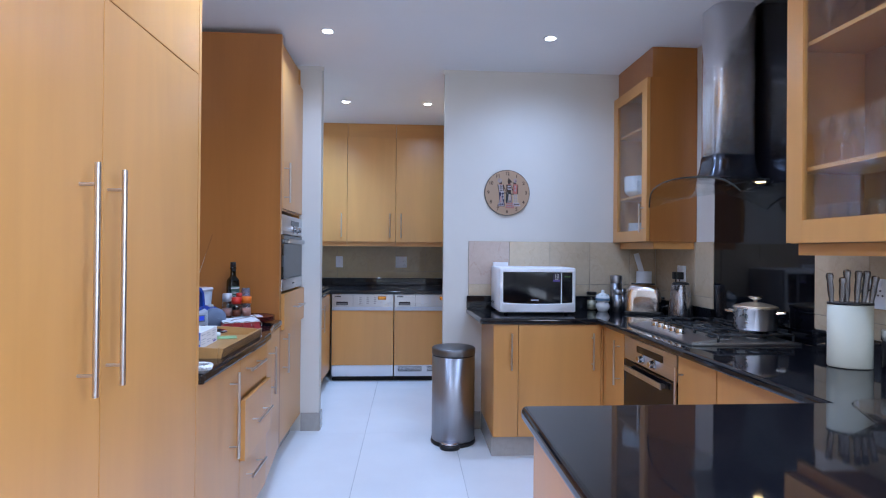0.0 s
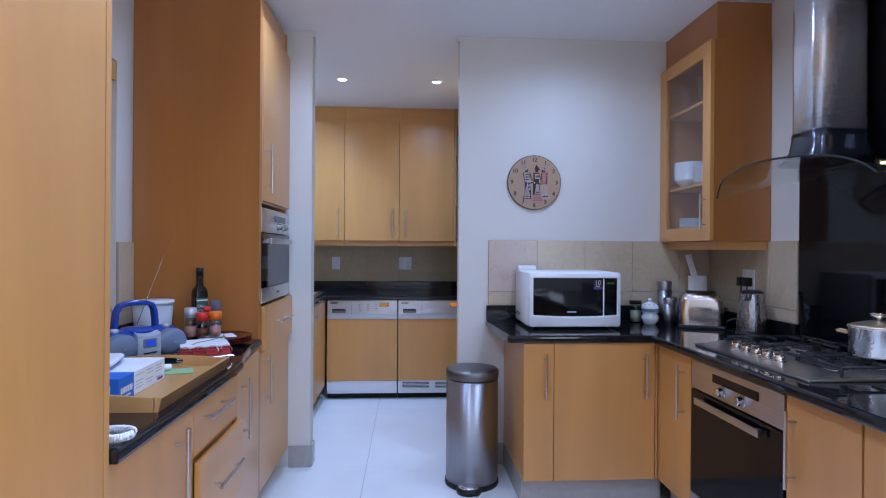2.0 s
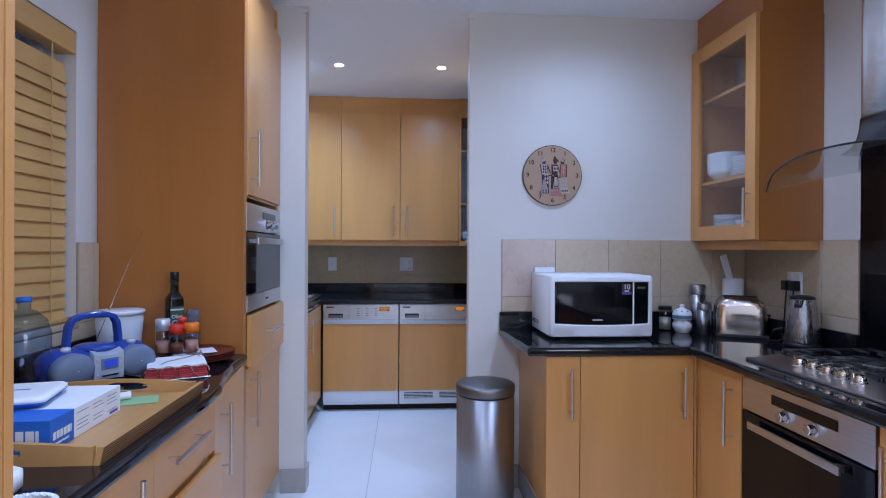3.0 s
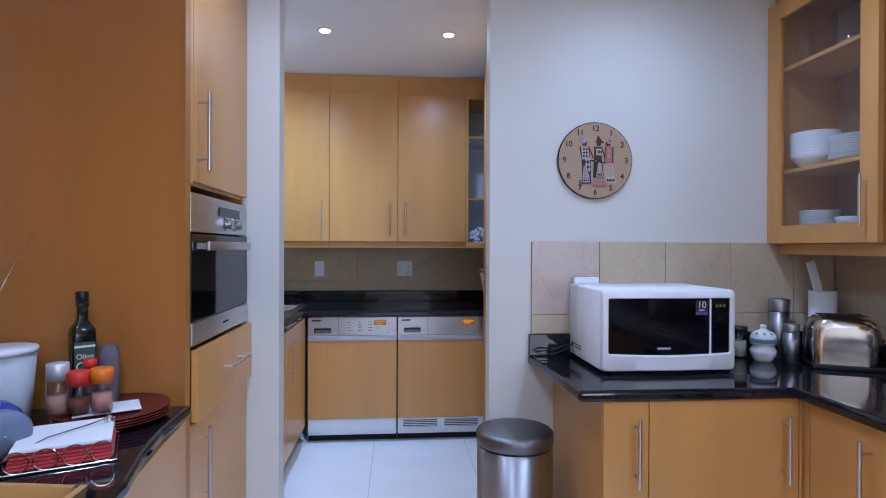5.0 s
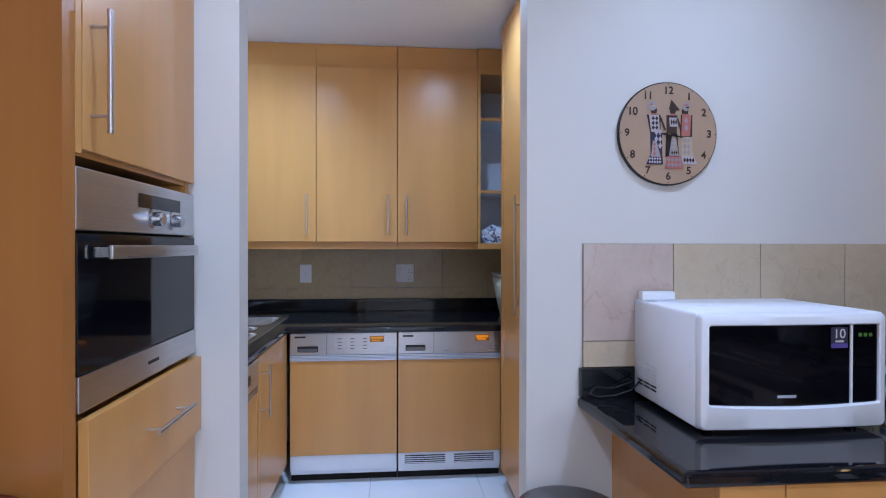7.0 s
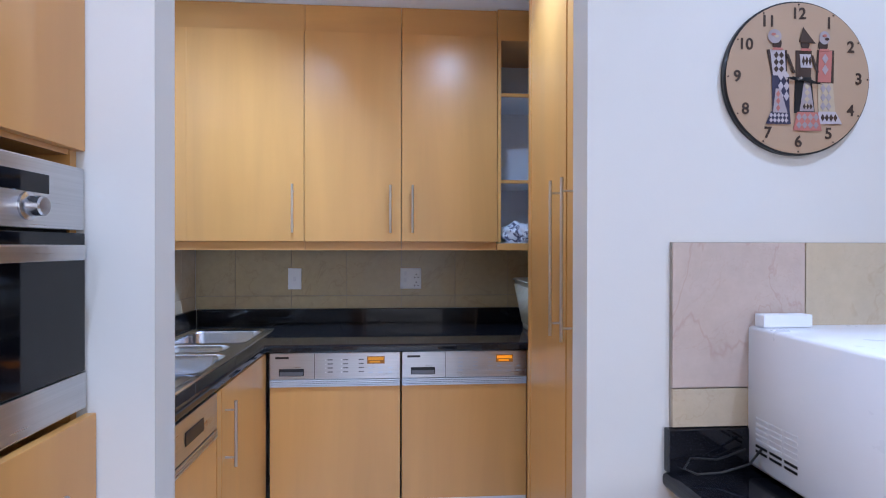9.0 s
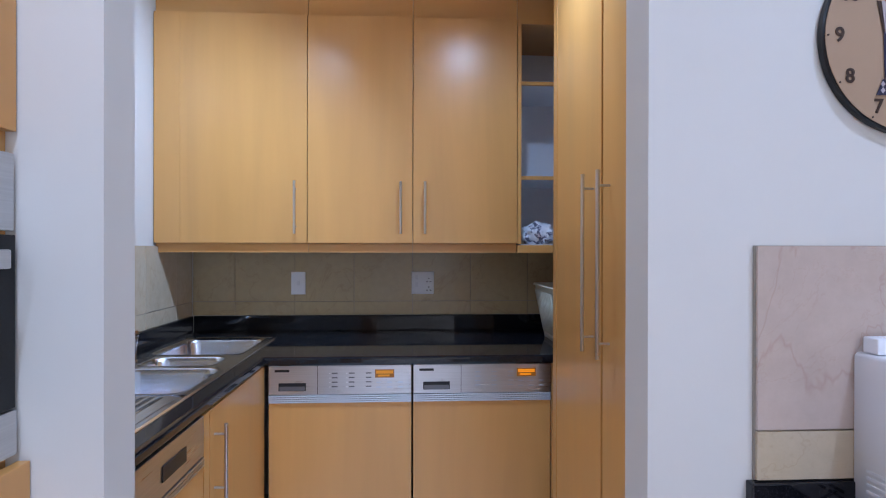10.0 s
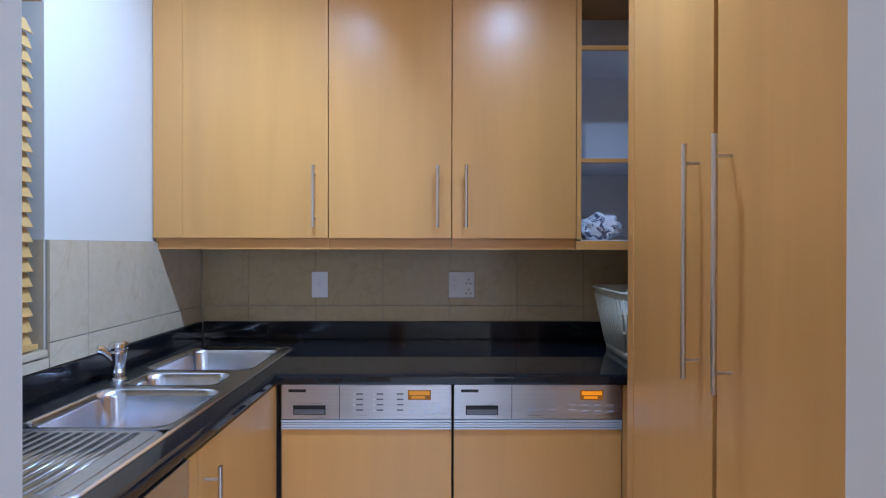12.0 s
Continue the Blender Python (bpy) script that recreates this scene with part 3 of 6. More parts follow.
# ---- kitchen, north and east sides ----
un = thing("base_cabinet", (0.567, 3.01, 0), "beech-veneer corner base cabinet under the microwave", "cabinet")
part("body", boxes((0.0, 0.70, 0.0, 0.548, 0.128, TOP - 0.038)), M_WOOD, un)
part("plinth", boxes((-0.002, 0.72, 0.025, 0.04, 0, 0.127), (-0.002, 0.012, 0.041, 0.548, 0, 0.127)), M_SKIRT, un, "grey plinth board")
front("narrow_door", 0.0, 0.152, 0.13, TOP - 0.040, un, ("v", 0.106, 0.545, 0.768))
front("door", 0.152, 0.668, 0.13, TOP - 0.040, un, ("v", 0.611, 0.545, 0.768))
front("filler", 0.669, 0.682, 0.13, TOP - 0.040, un)

ue = thing("base_cabinet", (1.272, 2.985, 0), "narrow beech-veneer base cabinet beside the oven", "cabinet", -90)
carcass(0.315, 0.56, 0.128, TOP - 0.038, ue)
front("filler", -0.0245, 0.019, 0.13, TOP - 0.040, ue)
front("door", 0.02, 0.312, 0.13, TOP - 0.040, ue, ("v", 0.255, 0.51, 0.765))
uo = thing("oven_housing", (1.272, 2.668, 0), "beech-veneer housing round the built-under oven", "oven housing", -90)
part("side_panel", boxes((0, 0.006, 0, 0.56, 0.0, TOP - 0.038)), M_WOOD, uo)
part("side_panel", boxes((0.605, 0.611, 0, 0.56, 0.0, TOP - 0.038)), M_WOOD, uo)
part("shelf", boxes((0.007, 0.604, 0, 0.56, 0.128, 0.145)), M_WOOD, uo)
part("plinth", boxes((0.007, 0.604, 0.045, 0.06, 0, 0.127)), M_SKIRT, uo)
oven((1.272, 2.661, 0.147), -90, 0.597, 0.655, 0.122, False, "built-under oven with black glass door and steel panel", (0.40, 0.62), (0.28, 0.78))
uf = thing("base_cabinet", (1.272, 2.055, 0), "beech-veneer base cabinet beside the oven", "cabinet", -90)
carcass(0.308, 0.56, 0.128, TOP - 0.038, uf)
front("door", 0.0, 0.305, 0.13, TOP - 0.040, uf, ("v", 0.045, 0.51, 0.765))
ug = thing("base_cabinet", (1.272, 1.745, 0), "beech-veneer base cabinet against the peninsula", "cabinet", -90)
carcass(0.66, 0.56, 0.128, TOP - 0.038, ug)
front("door", 0.0, 0.60, 0.13, TOP - 0.040, ug)
up = thing("peninsula_base", (0.37, 0.40, 0), "beech-veneer base panels under the peninsula", "base panel")
part("end_panel", box(bmesh.new(), 0, 0.03, 0, 0.66, 0.0, TOP - 0.038, 0.002), M_WOOD, up)
part("back_panel", box(bmesh.new(), 0.031, 0.88, 0.63, 0.66, 0.0, TOP - 0.038, 0.002), M_WOOD, up)
part("front_panel", box(bmesh.new(), 0.031, 1.45, 0.0, 0.03, 0.0, TOP - 0.038, 0.002), M_WOOD, up)


# wall cabinets with a glazed door, seen open inside
def glass_cabinet(at, w, d, h, shelves, stile, hand, label, filler):
    """Faces -x; its origin is the far lower corner of the body's front. hand: place of the handle along the door."""
    u = thing("glazed_wall_cabinet", at, label, "wall cabinet", -90)
    t = 0.018
    part("side_panel", boxes((0, t, 0, d, 0, h)), M_WOOD, u)
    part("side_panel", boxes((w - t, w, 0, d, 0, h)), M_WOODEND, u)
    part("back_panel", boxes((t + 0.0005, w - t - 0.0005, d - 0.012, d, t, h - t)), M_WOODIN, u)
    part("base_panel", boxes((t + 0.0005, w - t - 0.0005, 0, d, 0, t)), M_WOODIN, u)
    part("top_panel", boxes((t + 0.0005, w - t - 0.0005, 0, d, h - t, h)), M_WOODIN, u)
    for z in shelves:
        part("shelf", boxes((t + 0.001, w - t - 0.001, 0.012, d - 0.013, z - 0.016, z)), M_WOOD_X, u)
    part("valance", boxes((0.004, w - 0.012, 0.028, 0.05, -0.045, -0.0005), (w - 0.034, w - 0.012, 0.0505, d, -0.045, -0.0005)), M_WOOD_X, u)
    if filler:
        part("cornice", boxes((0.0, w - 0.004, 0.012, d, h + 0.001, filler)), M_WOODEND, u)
    f = boxes((0.002, stile, -0.022, -0.002, 0.002, h - 0.002), (w - stile, w - 0.002, -0.022, -0.002, 0.002, h - 0.002),
              (stile + 0.0003, w - stile - 0.0003, -0.0215, -0.002, 0.002, stile), (stile + 0.0003, w - stile - 0.0003, -0.0215, -0.002, h - stile, h - 0.002))
    dr = part("glazed_door", f, M_WOOD, u, "beech door frame round clear glass")
    p = part("pane", boxes((stile + 0.0005, w - stile - 0.0005, -0.013, -0.009, stile + 0.0005, h - stile - 0.0005)), M_GLASS, dr)
    p.visible_shadow = False
    if hand:
        handle(("v", hand, 0.06, 0.24), -0.022, dr, 0.03, 0.005)
    return u


C1 = (1.542, NORTH - 0.003, 1.333)
glass_cabinet(C1, 0.558, 0.300, 1.03, (0.315, 0.752), 0.075, 0.515, "beech wall cabinet with glazed door holding crockery", CEIL - 1.333 - 0.003)
C2 = (1.545, 1.738, 1.304)
glass_cabinet(C2, 0.60, 0.297, 1.06, (0.29, 0.765), 0.088, 0, "beech wall cabinet with glazed door full of glasses", CEIL - 1.304 - 0.003)


def plate_stack(at, n, r, label, material=M_CHINA, step=0.0085):
    s = thing("plate_stack", at, label, "plates")
    me = None
    for i in range(n):
        if me is None:
            o = part("plate", lathe([(0.0, 0.001), (r * 0.55, 0.0), (r * 0.6, 0.003), (r * 0.97, 0.013), (r, 0.0155), (r * 0.98, 0.017), (r * 0.6, 0.007), (0, 0.005)], 36), material, s)
            me = o.data
        else:
            o = new("plate", me)
            o.parent = s
        o.matrix_local = pose(0.002 * math.sin(i * 3.1), 0.002 * math.cos(i * 1.7), step * i)


def bowl_stack(at, n, r, label):
    s = thing("bowl_stack", at, label, "bowls")
    me = None
    for i in range(n):
        if me is None:
            o = part("bowl", lathe([(0.0, 0.0), (r * 0.5, 0.0), (r * 0.55, 0.006), (r * 0.9, 0.035), (r, 0.06), (r * 0.97, 0.061), (r * 0.86, 0.036), (r * 0.5, 0.01), (0, 0.008)], 32), M_CHINA, s)
            me = o.data
        else:
            o = new("bowl", me)
            o.parent = s
        o.matrix_local = pose(0.002 * math.sin(i * 2.1), 0, 0.0125 * i)


s1, s2, s0 = C1[2] + 0.315, C1[2] + 0.752, C1[2] + 0.018
bowl_stack((1.650, 3.44, s1 + 0.0005), 8, 0.092, "stack of white china bowls on a cabinet shelf")
plate_stack((1.66, 3.255, s1 + 0.0005), 11, 0.085, "stack of white side plates on a cabinet shelf")
plate_stack((1.68, 3.10, s1 + 0.0005), 1, 0.05, "small white saucer on a cabinet shelf")
plate_stack((1.655, 3.42, s0 + 0.0005), 13, 0.075, "stack of white saucers in a wall cabinet")
bowl_stack((1.655, 3.25, s0 + 0.0005), 3, 0.06, "small white china bowl in a wall cabinet")

TUMBLER = [(0.0, 0.0), (0.027, 0.0), (0.029, 0.004), (0.034, 0.125), (0.033, 0.1265), (0.0322, 0.1255)]
HIGHBALL = [(0.0, 0.0), (0.029, 0.0), (0.031, 0.005), (0.034, 0.17), (0.033, 0.1715), (0.0322, 0.1705)]
WINE = [(0.033, 0.0), (0.034, 0.0015), (0.030, 0.004), (0.006, 0.009), (0.004, 0.02), (0.004, 0.040), (0.008, 0.046), (0.004, 0.052), (0.004, 0.072), (0.015, 0.085), (0.030, 0.103), (0.037, 0.122), (0.038, 0.14), (0.034, 0.166), (0.031, 0.178), (0.0322, 0.1795), (0.0305, 0.1805), (0.0298, 0.1795)]
glass_meshes = {}


def glass(at, kind, group):
    prof = {"tumbler": TUMBLER, "highball": HIGHBALL, "wine": WINE}[kind]
    nm = {"tumbler": "tumbler", "highball": "tall_glass", "wine": "wine_glass"}[kind]
    lab = {"tumbler": "clear glass tumbler on a cabinet shelf", "highball": "tall clear drinking glass on a cabinet shelf", "wine": "clear stemmed wine glass on a cabinet shelf"}[kind]
    if kind not in glass_meshes:
        rings = [[(r * math.cos(2 * math.pi * i / 20), r * math.sin(2 * math.pi * i / 20), z) for i in range(20)] for r, z in ((max(r, 0.0005), z) for r, z in prof)]
        o = part(nm, loft(bmesh.new(), rings, False, False), M_DRINK)
        glass_meshes[kind] = o.data
    else:
        o = new(nm, glass_meshes[kind])
    o.matrix_world = pose(*at)
    tagged(o, lab, "glass", group)
    o.visible_shadow = False


for i in range(4):
    glass((1.62 + 0.07 * (i % 2), 3.46 - 0.105 * i, s2 + 0.0005), "highball", "glasses in the corner cabinet")
for c in (C2,):
    za, zb, zc = c[2] + 0.018, c[2] + 0.29, c[2] + 0.765
    for i in range(6):
        y = c[1] - 0.085 - 0.087 * i
        glass((1.60, y, za + 0.0005), "tumbler", "glasses in the cabinet by the hood")
        if i % 2 == 0:
            glass((1.685, y - 0.03, za + 0.0005), "tumbler", "glasses in the cabinet by the hood")
        glass((1.61, y, zb + 0.0005), "wine", "glasses in the cabinet by the hood")
        if i % 2 == 0:
            glass((1.70, y - 0.035, zb + 0.0005), "wine", "glasses in the cabinet by the hood")
        glass((1.63, y, zc + 0.0005), "wine", "glasses in the cabinet by the hood")

# black glass panel behind the hob, up to the ceiling
solid("splash_panel", box(bmesh.new(), EAST - 0.009, EAST - 0.001, 1.988, 2.788, TOP + 0.001, CEIL - 0.003, 0.001), M_BGLASS, "tall black glass panel behind the hob", "splashback", "structure")


def hood():
    u = thing("cooker_hood", (0, 2.40, 0), "steel chimney cooker hood with a curved glass canopy", "cooker hood")
    n = 48
    def sq(v):
        return math.copysign(abs(v) ** 0.45, v)
    ring = [(1.720 + 0.111 * sq(math.cos(a)), 0.064 + 0.096 * sq(math.sin(a))) for a in [2 * math.pi * i / n for i in range(n)]]
    bm = loft(bmesh.new(), [[(x, y, z) for x, y in ring] for z in (1.772, CEIL - 0.003)])
    part("chimney", bm, M_CHIM, u, "polished curved steel chimney")
    ring2 = [(1.718 + (x - 1.718) * 1.03, 0.064 + (y - 0.064) * 1.035) for x, y in ring]
    flare = [[(min(EAST - 0.0125, 1.718 + (x - 1.718) * k), 0.064 + (y - 0.064) * ky, z) for x, y in ring2] for z, k, ky in ((1.646, 1.42, 1.5), (1.654, 1.30, 1.36), (1.672, 1.17, 1.2), (1.70, 1.07, 1.08), (1.735, 1.02, 1.02), (1.7715, 1.0, 1.0))]
    part("collar", loft(bmesh.new(), flare), M_SMOKE, u, "flared dark glossy collar")
    # canopy: arched along y and bowed out in plan
    w, m, th = 0.45, 30, 0.007
    top, bot = [], []
    bm = bmesh.new()
    for i in range(m + 1):
        s = -1 + 2 * i / m
        z = 1.640 - 0.050 * s * s - 0.052 * s ** 8
        xf = 1.38 + 0.09 * s * s
        top.append((xf, w * s, z))
        cut = max(0.0, (abs(s) - 0.62) / 0.38) ** 1.6
        bot.append((EAST - 0.012 - (EAST - 0.03 - xf) * cut, w * s, z))
    rows = []
    for (xf, y, z), (xb, _, _) in zip(top, bot):
        rows.append([bm.verts.new(p) for p in ((xf, y, z), (xb, y, z), (xb, y, z - th), (xf, y, z - th))])
    for a, b in zip(rows, rows[1:]):
        for k in range(4):
            f = bm.faces.new((a[k], a[(k + 1) % 4], b[(k + 1) % 4], b[k]))
            f.smooth = k in (0, 2)
    bm.faces.new(rows[0][::-1])
    bm.faces.new(rows[-1])
    bmesh.ops.recalc_face_normals(bm, faces=bm.faces)
    gc = part("glass_canopy", bm, M_GLASSG, u, "curved clear glass canopy")
    part("canopy_edge", tube([(x, y, z - th / 2) for x, y, z in top], 0.0038, 8), M_EDGE, gc, "dark polished glass edge")
    part("filter_body", box(bmesh.new(), 1.70, EAST - 0.011, -0.14, 0.06, 1.616, 1.632, 0.006), M_BGLASS, u, "dark filter box")
    pod = part("lamp_pod", lathe([(0, 0), (0.034, 0), (0.038, 0.005), (0.036, 0.012), (0, 0.012)], 24, (1.70, -0.24, 1.604)), M_BLACK, u)
    part("hood_lamp", lathe([(0.0, 0.0), (0.022, 0.0), (0.022, 0.003), (0, 0.003)], 18, (1.70, -0.24, 1.6005)), M_GLOWW, pod)
    lamp = bpy.data.lights.new("hood_bulb", "SPOT")
    lamp.energy, lamp.color, lamp.spot_size, lamp.spot_blend, lamp.shadow_soft_size = 1.5, (1, 0.75, 0.42), radians(110), 0.7, 0.02
    o = new("hood_bulb", lamp)
    o.matrix_world = look((1.70, 2.16, 1.594), (1.70, 2.16, 0.9))


hood()


def hob():
    u = thing("gas_hob", (1.285, 2.0, TOP), "brushed steel gas hob with black pan supports", "hob")
    x1, y1 = 0.505, 0.70
    part("hob_plate", box(bmesh.new(), 0, x1, 0, y1, 0.0005, 0.010, 0.003), M_STEELY, u)
    bm = bmesh.new()
    loft(bm, [[(0.0, y, 0.0105), (0.125, y, 0.0105), (0.125, y, 0.026), (0.02, y, 0.014)] for y in (0.02, y1 - 0.02)])
    bmesh.ops.recalc_face_normals(bm, faces=bm.faces)
    part("control_strip", bm, M_STEELY, u, "sloping brushed steel strip")
    for i in range(5):
        bm = lathe([(0.024, 0), (0.024, 0.005), (0.021, 0.008), (0.021, 0.022), (0.017, 0.029), (0.008, 0.032), (0, 0.0325)], 22)
        box(bm, -0.021, 0.021, -0.0045, 0.0045, 0.022, 0.038, 0.002)
        bmesh.ops.transform(bm, matrix=pose(0.066, 0.235 + 0.064 * i, 0.0175, 0, -6, 0), verts=bm.verts)
        part("knob", bm, M_CHROME, u)
    part("burner_tray", box(bmesh.new(), 0.135, 0.490, 0.022, y1 - 0.022, 0.0102, 0.0122, 0.0006), M_STEELY, u, "brushed steel burner tray")
    for bx, by, r in ((0.22, 0.17, 0.05), (0.22, 0.53, 0.04), (0.40, 0.17, 0.04), (0.40, 0.53, 0.05), (0.31, 0.35, 0.06)):
        b = part("burner", lathe([(0, 0.0102), (r, 0.0102), (r * 0.95, 0.02), (r * 0.75, 0.021), (r * 0.75, 0.027), (r * 0.7, 0.030), (0, 0.030)], 24, (bx, by, 0)), M_IRON, u)
        part("burner_ring", lathe([(r * 1.08, 0.0103), (r * 1.15, 0.0103), (r * 1.15, 0.014), (r * 1.08, 0.014)], 24, (bx, by, 0)), M_CHROME, b)
    for y0, yb in ((0.03, 0.232), (0.236, 0.464), (0.468, 0.67)):
        bm = bmesh.new()
        x0, xb, z = 0.137, 0.485, 0.042
        for a, c in (((x0, y0), (xb, y0)), ((x0, yb), (xb, yb)), ((x0, y0), (x0, yb)), ((xb, y0), (xb, yb))):
            tube([(*a, z), (*c, z)], 0.0055, 6, bm)
        ym = (y0 + yb) / 2
        for k in (0.20, 0.31, 0.42):
            tube([(k, y0, z), (k, ym - 0.03, z)], 0.0055, 6, bm)
            tube([(k, yb, z), (k, ym + 0.03, z)], 0.0055, 6, bm)
        tube([(x0, ym, z), (0.19, ym, z)], 0.0055, 6, bm)
        tube([(xb, ym, z), (0.43, ym, z)], 0.0055, 6, bm)
        for a in ((x0, y0), (xb, y0), (x0, yb), (xb, yb)):
            tube([(*a, z), (*a, 0.0102)], 0.006, 6, bm)
        part("pan_support", bm, M_IRON, u, "black cast iron pan support")


hob()


def pot():
    u = thing("cooking_pot", (1.695, 2.185, TOP + 0.0478), "polished steel casserole with a lid on the hob", "pot")
    r = 0.092
    part("body", lathe([(0, 0), (r - 0.006, 0), (r, 0.008), (r, 0.099), (r + 0.005, 0.102), (r + 0.003, 0.105), (r - 0.003, 0.103), (r - 0.003, 0.01), (0, 0.006)], 40), M_POLISH, u)
    lid = part("lid", lathe([(0, 0.108), (r + 0.002, 0.1055), (r + 0.004, 0.1085), (r * 0.9, 0.114), (r * 0.5, 0.124), (0.02, 0.129), (0, 0.129)], 40), M_LID, u)
    part("lid_knob", lathe([(0.010, 0.129), (0.009, 0.139), (0.029, 0.147), (0.030, 0.154), (0.022, 0.159), (0, 0.160)], 24), M_CHROME, lid)
    for s in (-1, 1):
        pts = [(s * (r - 0.002), -0.035, 0.080), (s * (r + 0.03), -0.03, 0.085), (s * (r + 0.036), 0, 0.086), (s * (r + 0.03), 0.03, 0.085), (s * (r - 0.002), 0.035, 0.080)]
        part("side_handle", tube(pts, 0.006, 10), M_CHROME, u)
    u.matrix_world = u.matrix_world @ pose(0, 0, 0, 0, 0, -42)


pot()


# ---- things on the microwave worktop ----
def microwave():
    u = thing("microwave_oven", (0.632, 3.178, TOP), "white microwave oven with a dark glass door", "microwave")
    w, d, z0, h = 0.498, 0.37, 0.014, 0.305
    rings = []
    for y, k in ((0.018, 0.0), (d - 0.006, 0.0), (d, 0.005)):
        rings.append([(x, y, z) for x, z in rrect(k, w - k, z0 + k, h - k, 0.008, 3)])
    bm = loft(bmesh.new(), rings)
    part("casing", bm, M_WHITE, u)
    # front bezel: rounded corners, gently bowed forward, with a sagging lower lip
    fx0, fx1, fz0, fz1 = 0.022, w - 0.022, 0.079, h - 0.030

    def loop(x0, x1, lo, hi, r, y, bow, sag=0.0):
        pts = []
        for cx, cz, a0 in ((x1 - r, hi - r, 0), (x0 + r, hi - r, 90), (x0 + r, lo + r, 180), (x1 - r, lo + r, 270)):
            pts += [(cx + r * math.cos(radians(a0 + 15 * i)), cz + r * math.sin(radians(a0 + 15 * i))) for i in range(7)]
            if a0 in (0, 180):
                pts += [(cx + (x0 + r - cx if a0 == 0 else x1 - r - cx) * i / 13, (hi if a0 == 0 else lo)) for i in range(1, 13)]
        out = []
        for x, z in pts:
            c = math.sin(math.pi * min(1, max(0, x / w)))
            out.append((x, y - bow * c, z - (sag * c if z < 0.15 else 0)))
        return out
    bm = loft(bmesh.new(), [loop(0, w, z0, h, 0.014, 0.0175, 0), loop(0, w, z0, h, 0.014, 0.004, 0.006), loop(0.003, w - 0.003, z0 + 0.003, h - 0.003, 0.014, -0.004, 0.010),
                            loop(0.008, w - 0.008, z0 + 0.008, h - 0.008, 0.013, -0.007, 0.011), loop(fx0 - 0.003, fx1 + 0.003, fz0 - 0.003, fz1 + 0.003, 0.007, -0.008, 0.011, 0.009),
                            loop(fx0, fx1, fz0, fz1, 0.006, -0.005, 0.009, 0.009), loop(fx0, fx1, fz0, fz1, 0.006, 0.0165, 0, 0.009)], False, False)
    bmesh.ops.recalc_face_normals(bm, faces=bm.faces)
    part("bezel", bm, M_WHITE, u)
    dr = part("door_glass", box(bmesh.new(), fx0 + 0.0005, w - 0.098, -0.002, 0.0170, fz0 - 0.010, fz1 - 0.001, 0.002), M_BGLASS, u, "dark glass door")
    cp = part("control_panel", box(bmesh.new(), w - 0.091, fx1 - 0.0005, -0.002, 0.0170, fz0 - 0.006, fz1 - 0.001, 0.002), M_BGLASS, u, "black control panel")
    part("door_edge", boxes((w - 0.0975, w - 0.0915, -0.004, 0.017, fz0 - 0.006, fz1 - 0.001)), M_WHITE, u)
    for k in range(3):
        part("display_digit", boxes((w - 0.074 + 0.014 * k, w - 0.065 + 0.014 * k, -0.0026, -0.0021, fz1 - 0.032, fz1 - 0.023)), M_LEDG, cp)
    for r in range(4):
        for c in range(3):
            part("key", boxes((w - 0.082 + 0.02 * c, w - 0.068 + 0.02 * c, -0.0028, -0.0021, fz0 + 0.03 + 0.028 * r, fz0 + 0.045 + 0.028 * r)), M_BGLASS, cp)
    part("name_plate", boxes((0.205, 0.255, -0.0028, -0.0021, fz0 + 0.012, fz0 + 0.019)), M_SILVER, dr)
    st = part("sticker", boxes((w - 0.150, w - 0.104, -0.0026, -0.0021, fz1 - 0.060, fz1 - 0.008)), M_NAVY, dr, "purple warranty sticker")
    part("sticker_band", boxes((w - 0.150, w - 0.104, -0.0031, -0.0027, fz1 - 0.060, fz1 - 0.049)), M_PURPLE, st)
    part("sticker_line", boxes((w - 0.138, w - 0.116, -0.0031, -0.0027, fz1 - 0.046, fz1 - 0.041)), M_INKW, st)
    lettering("number", "10", 0.034, Matrix.Translation((w - 0.127, -0.0032, fz1 - 0.025)) @ FACE_Y, M_INKW, st)
    # side louvres
    for g in range(3):
        for r in range(7):
            y = 0.24 + 0.042 * g - 0.02
            part("vent_rib" if r > 1 else "vent_slot", boxes((-0.0012, -0.0001, y, y + 0.034, 0.05 + 0.011 * r, 0.055 + 0.011 * r)), M_WHITEP if r > 1 else M_BLACK, u)
    for x in (0.05, w - 0.05):
        for y in (0.05, d - 0.05):
            part("foot", lathe([(0, 0), (0.012, 0), (0.014, z0 + 0.0005), (0, z0 + 0.0005)], 14, (x, y, 0)), M_BLACK, u)


microwave()
solid("white_adapter_box", box(bmesh.new(), 0.64, 0.745, 3.505, 3.535, TOP + 0.3055, TOP + 0.332, 0.003), M_WHITE, "small white plastic box on the microwave", "box")
solid("power_cable", tube([(0.632, 3.50, TOP + 0.06), (0.60, 3.49, TOP + 0.035), (0.55, 3.50, TOP + 0.016), (0.50, 3.505, TOP + 0.012), (0.478, 3.515, TOP + 0.02), (0.50, 3.53, TOP + 0.035), (0.56, 3.532, TOP + 0.03), (0.62, 3.531, TOP + 0.05)], 0.0024, 8), M_BLACK, "black power cable lying behind the microwave", "cable")


